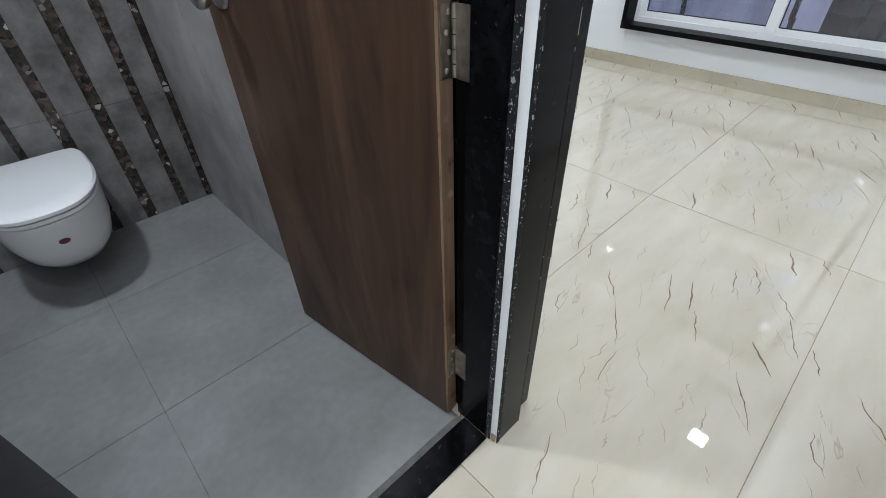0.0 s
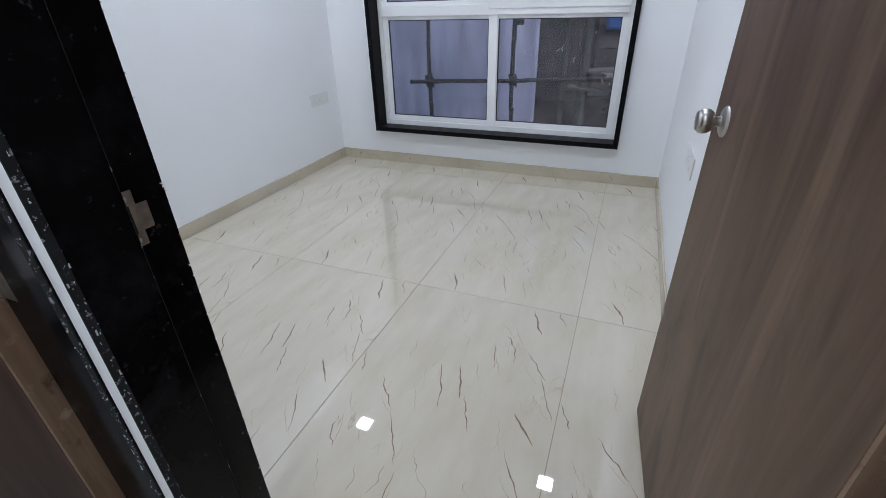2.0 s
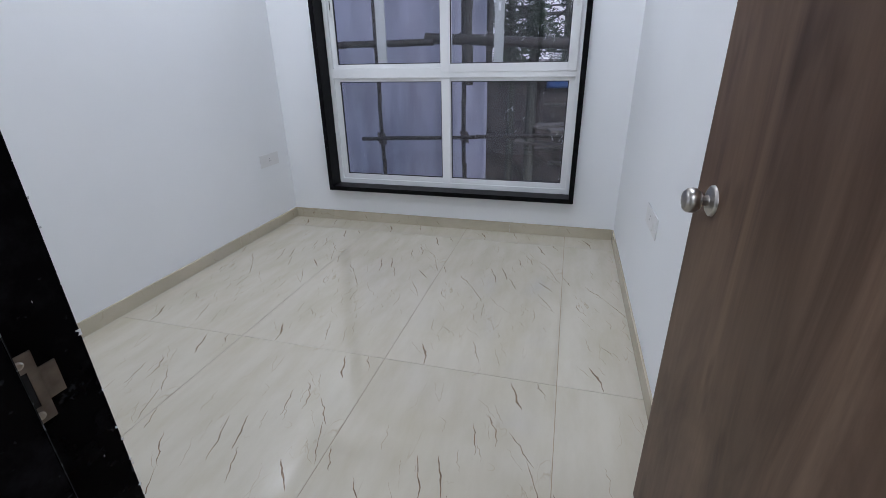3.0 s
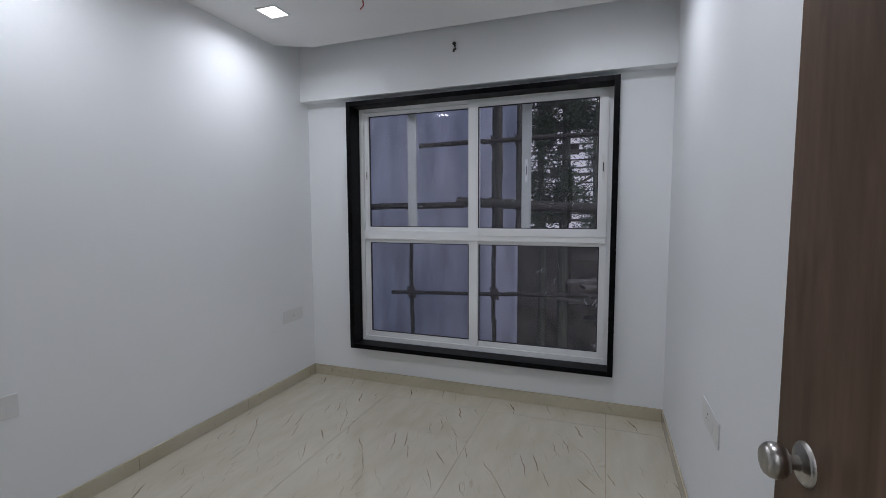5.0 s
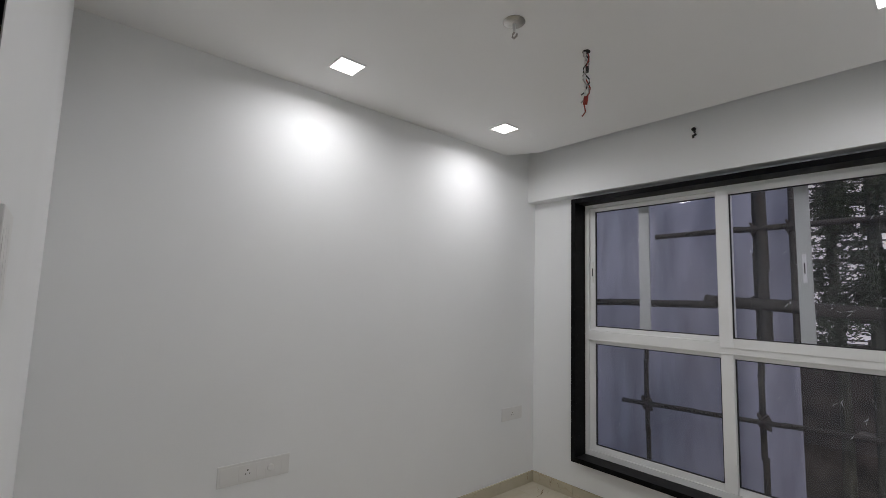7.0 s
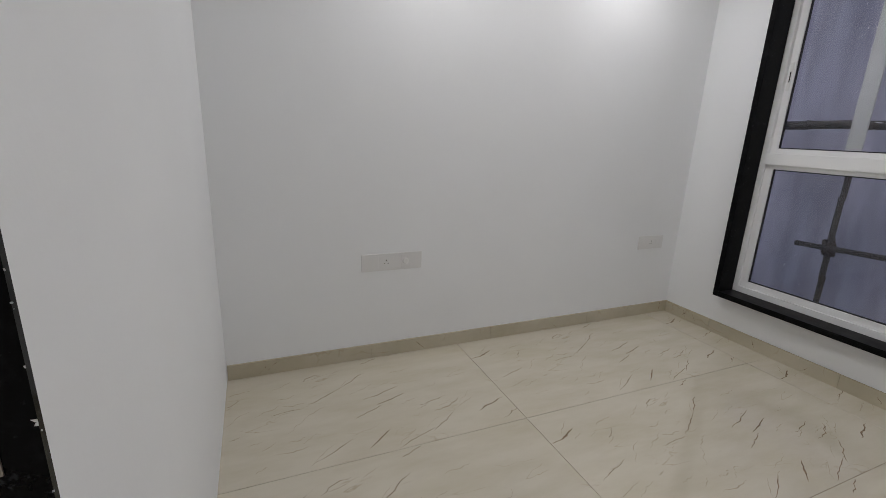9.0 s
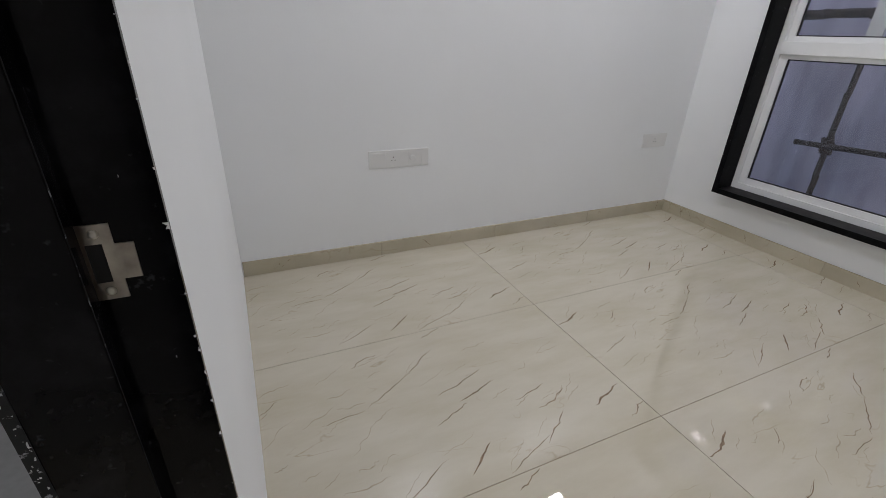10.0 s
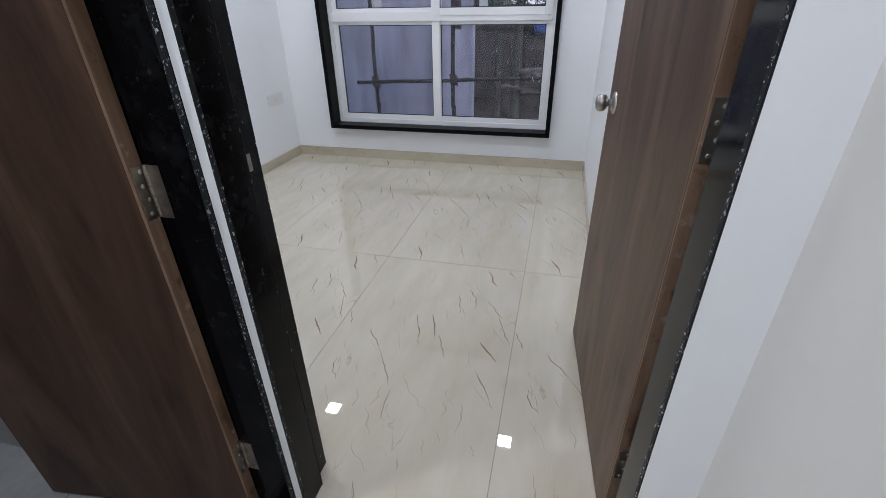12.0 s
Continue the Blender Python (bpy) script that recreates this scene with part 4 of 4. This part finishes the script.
# ---- floors, skirting and wall tiles, piece by piece ----
SX, SY, TX, TY = 2.053, -0.072, 1.575, 0.783
floor = setting("floor", boxes(((END, CY - 0.1, -0.06), (X1 + 0.02, 0.531, -0.0025)), ((BX1, 0.531, -0.06), (X1 + 0.02, Y1 + 0.02, -0.0025))), GROUT, "polished cream marble-look tile floor with brown veins", "floor")
VEINS = [(0.077, 0.623, 0.17, 21), (0.155, 0.372, 0.18, 20), (0.30, 0.564, 0.08, 38), (0.533, 0.428, 0.15, 12), (0.668, 0.685, 0.13, 28), (0.697, 0.086, 0.22, 30), (0.724, 0.482, 0.22, 26), (0.888, 0.587, 0.17, 38),
         (0.893, 0.286, 0.15, 14), (0.90, 0.092, 0.14, 35), (0.985, 0.417, 0.22, 13), (1.025, 0.358, 0.17, 15), (1.0, 0.75, 0.11, 21), (1.054, 0.054, 0.22, 24), (1.196, 0.114, 0.17, 40), (1.208, 0.279, 0.15, 10),
         (1.261, 0.229, 0.16, 18), (1.321, 0.236, 0.06, 33), (1.472, 0.155, 0.17, 20), (1.532, 0.059, 0.12, 27)]
STRONG = (0, 9, 11, 18)


def vein(bm, u, v, length, angle, width, rnd, slot):
    """A crack-like streak that tapers at both ends and wanders a little."""
    n = 11
    a = radians(angle)
    along, across = Vector((math.cos(a), math.sin(a), 0)), Vector((-math.sin(a), math.cos(a), 0))
    drift, left, right = 0.0, [], []
    for i in range(n):
        s = i / (n - 1)
        drift += rnd.gauss(0, 0.0038)
        w = width * math.sin(math.pi * s) ** 0.8 * rnd.uniform(0.35, 1.25) + 0.0004
        c = Vector((u, v, 0.0004)) + along * (s - 0.5) * length + across * drift
        c.x, c.y = min(max(c.x, 0.006), TX - 0.006), min(max(c.y, 0.006), TY - 0.006)
        left.append(bm.verts.new(c + across * w * 0.5))
        right.append(bm.verts.new(c - across * w * 0.5))
    for i in range(n - 1):
        f = bm.faces.new((left[i], right[i], right[i + 1], left[i + 1]))
        f.material_index = slot


bm = bmesh.new()
box(bm, (0.0013, 0.0013, -0.01), (TX - 0.0013, TY - 0.0013, 0.0))
rnd = random.Random(17)
for i, (u, v, length, angle) in enumerate(VEINS):
    vein(bm, u, v, length, angle, rnd.uniform(0.008, 0.0105) if i in STRONG else rnd.uniform(0.0028, 0.005), rnd, 1)
    if rnd.random() < 0.5:
        vein(bm, u + rnd.uniform(-0.1, 0.1), v + rnd.uniform(-0.03, 0.03), length * 0.6, angle + rnd.uniform(-15, 25), 0.002, rnd, 2)
for _ in range(34):
    vein(bm, rnd.uniform(0.1, TX - 0.1), rnd.uniform(0.05, TY - 0.05), rnd.uniform(0.04, 0.16), rnd.uniform(5, 45), rnd.uniform(0.0015, 0.0045), rnd, 2)
tile_mesh = bpy.data.meshes.new("tile")
bm.normal_update()
bm.to_mesh(tile_mesh)
bm.free()
for m in (MARBLE, VEIN, VEIN2):
    tile_mesh.materials.append(m)
for i in range(-3, 2):
    for j in range(-1, 4):
        if i < -1 and j > 0:
            continue
        at = Vector((SX + i * TX, SY + j * TY, 0))
        lo = (END if i < -1 else X0 - 0.02 if j > 0 else -9, CY - 0.005)
        hi = (X1 + 0.01, 0.5 if i < -1 else Y1 + 0.01)
        cuts = []
        for k, size in ((0, TX), (1, TY)):
            if lo[k] > at[k]:
                cuts.append((k, lo[k] - at[k], -1))
            if hi[k] < at[k] + size:
                cuts.append((k, hi[k] - at[k], 1))
        if any(s < 0 and v > (TX, TY)[k] or s > 0 and v < 0 for k, v, s in cuts):
            continue
        me = tile_mesh
        if cuts:
            bm = bmesh.new()
            bm.from_mesh(tile_mesh)
            for k, v, s in cuts:
                co, no = [0, 0, 0], [0, 0, 0]
                co[k], no[k] = v, s
                bmesh.ops.bisect_plane(bm, geom=bm.verts[:] + bm.edges[:] + bm.faces[:], plane_co=co, plane_no=no, clear_outer=True)
            me = bpy.data.meshes.new("tile")
            bm.to_mesh(me)
            bm.free()
            for m in (MARBLE, VEIN, VEIN2):
                me.materials.append(m)
        ob = new("tile", me)
        ob.parent, ob.location = floor, at

skirt_h = 0.084


def skirting(name, a, b, label):
    """Skirting pieces of up to one tile's width along a wall from a to b, with the room on their left."""
    a, b = Vector(a), Vector(b)
    s = thing(name, pose(a.x, a.y, 0, 0, 0, math.degrees(math.atan2(b.y - a.y, b.x - a.x))), label, "skirting", kind="structure")
    x, total = 0.0, (b - a).length
    while x < total - 0.02:
        e = min(x + 0.78, total)
        bm = boxes(((x + 0.0008, 0.0, 0.0), (e - 0.0008, 0.010, skirt_h)), bevel=0.001)
        for _ in range(rnd.randint(1, 3)):
            c, tilt, drift, w = rnd.uniform(x + 0.08, e - 0.08) if e - x > 0.2 else (x + e) / 2, rnd.uniform(-1.5, 1.5), 0.0, rnd.uniform(0.002, 0.006)
            z0, z1, row = rnd.uniform(0.004, 0.03), rnd.uniform(0.045, skirt_h - 0.004), []
            for k in range(7):
                drift += rnd.gauss(0, 0.003)
                z = z0 + (z1 - z0) * k / 6
                h = w * math.sin(math.pi * (k + 0.3) / 6.6) * 0.5 + 0.0003
                row.append((bm.verts.new((c + tilt * (z - 0.04) + drift - h, 0.0103, z)), bm.verts.new((c + tilt * (z - 0.04) + drift + h, 0.0103, z))))
            for (a0, b0), (a1, b1) in zip(row, row[1:]):
                bm.faces.new((a0, b0, b1, a1)).material_index = rnd.choice((1, 2))
        part("skirting_piece", bm, [SKIRT, VEIN, VEIN2], s)
        x = e


skirting("baseboard_north", (X1, Y1, 0), (X0 + 0.004, Y1, 0), "beige marble-look tile skirting under the white wall")
skirting("baseboard_east", (X1, Y0, 0), (X1, Y1 - 0.011, 0), "beige marble-look tile skirting under the window")
skirting("baseboard_south", (X0 + 0.05, Y0, 0), (X1 - 0.011, Y0, 0), "beige marble-look tile skirting behind the door")

bands = [0.548, 0.43, 0.285, 0.138, -0.01, -0.155, -0.30, -0.445, -0.59, -0.735, -0.88]
widths = [0.024, 0.034, 0.044, 0.04]
for i, c in enumerate(bands):
    w = widths[i % 4]
    lo, hi = c - w / 2, min(c + w / 2, BX1 - 0.005)
    for z in (0.0, 0.6, 1.2, 1.8):
        part("mosaic_band", boxes(((lo + 0.001, BY1 - 0.0005, z + 0.001), (hi - 0.001, BY1 + 0.007, z + 0.599)), bevel=0.0006), MOSAIC, back_tiles)
    nxt = bands[i + 1] + widths[(i + 1) % 4] / 2 if i + 1 < len(bands) else BX0
    for z0, z1 in ((0.0, 0.52), (0.52, 1.12), (1.12, 1.72), (1.72, 2.40)):
        part("wall_tile", boxes(((nxt + 0.001, BY1 + 0.001, z0 + 0.001), (lo - 0.001, BY1 + 0.008, z1 - 0.001)), bevel=0.0008), RIB, back_tiles)
for y0, y1 in ((0.607, 1.16), (1.16, 1.76), (1.76, BY1)):
    for z0, z1 in ((0.0, 0.52), (0.52, 1.12), (1.12, 1.72), (1.72, 2.40)):
        part("wall_tile", boxes(((BX1 - 0.0065, y0 + 0.001, z0 + 0.001), (BX1 - 0.001, y1 - 0.001, z1 - 0.001)), bevel=0.0008), SIDETILE, side_tiles)
for i in range(-2, 2):
    for j in range(-1, 2):
        x0, x1 = max(-0.020 + i * 0.6, BX0), min(-0.020 + (i + 1) * 0.6, BX1 - 0.007)
        y0, y1 = max(1.150 + j * 0.6, 0.531), min(1.150 + (j + 1) * 0.6, BY1 - 0.001)
        if x1 - x0 > 0.02 and y1 - y0 > 0.02:
            part("floor_tile", boxes(((x0 + 0.0012, y0 + 0.0012, -0.004), (x1 - 0.0012, y1 - 0.0012, 0.0035))), GREYTILE, bath_floor)
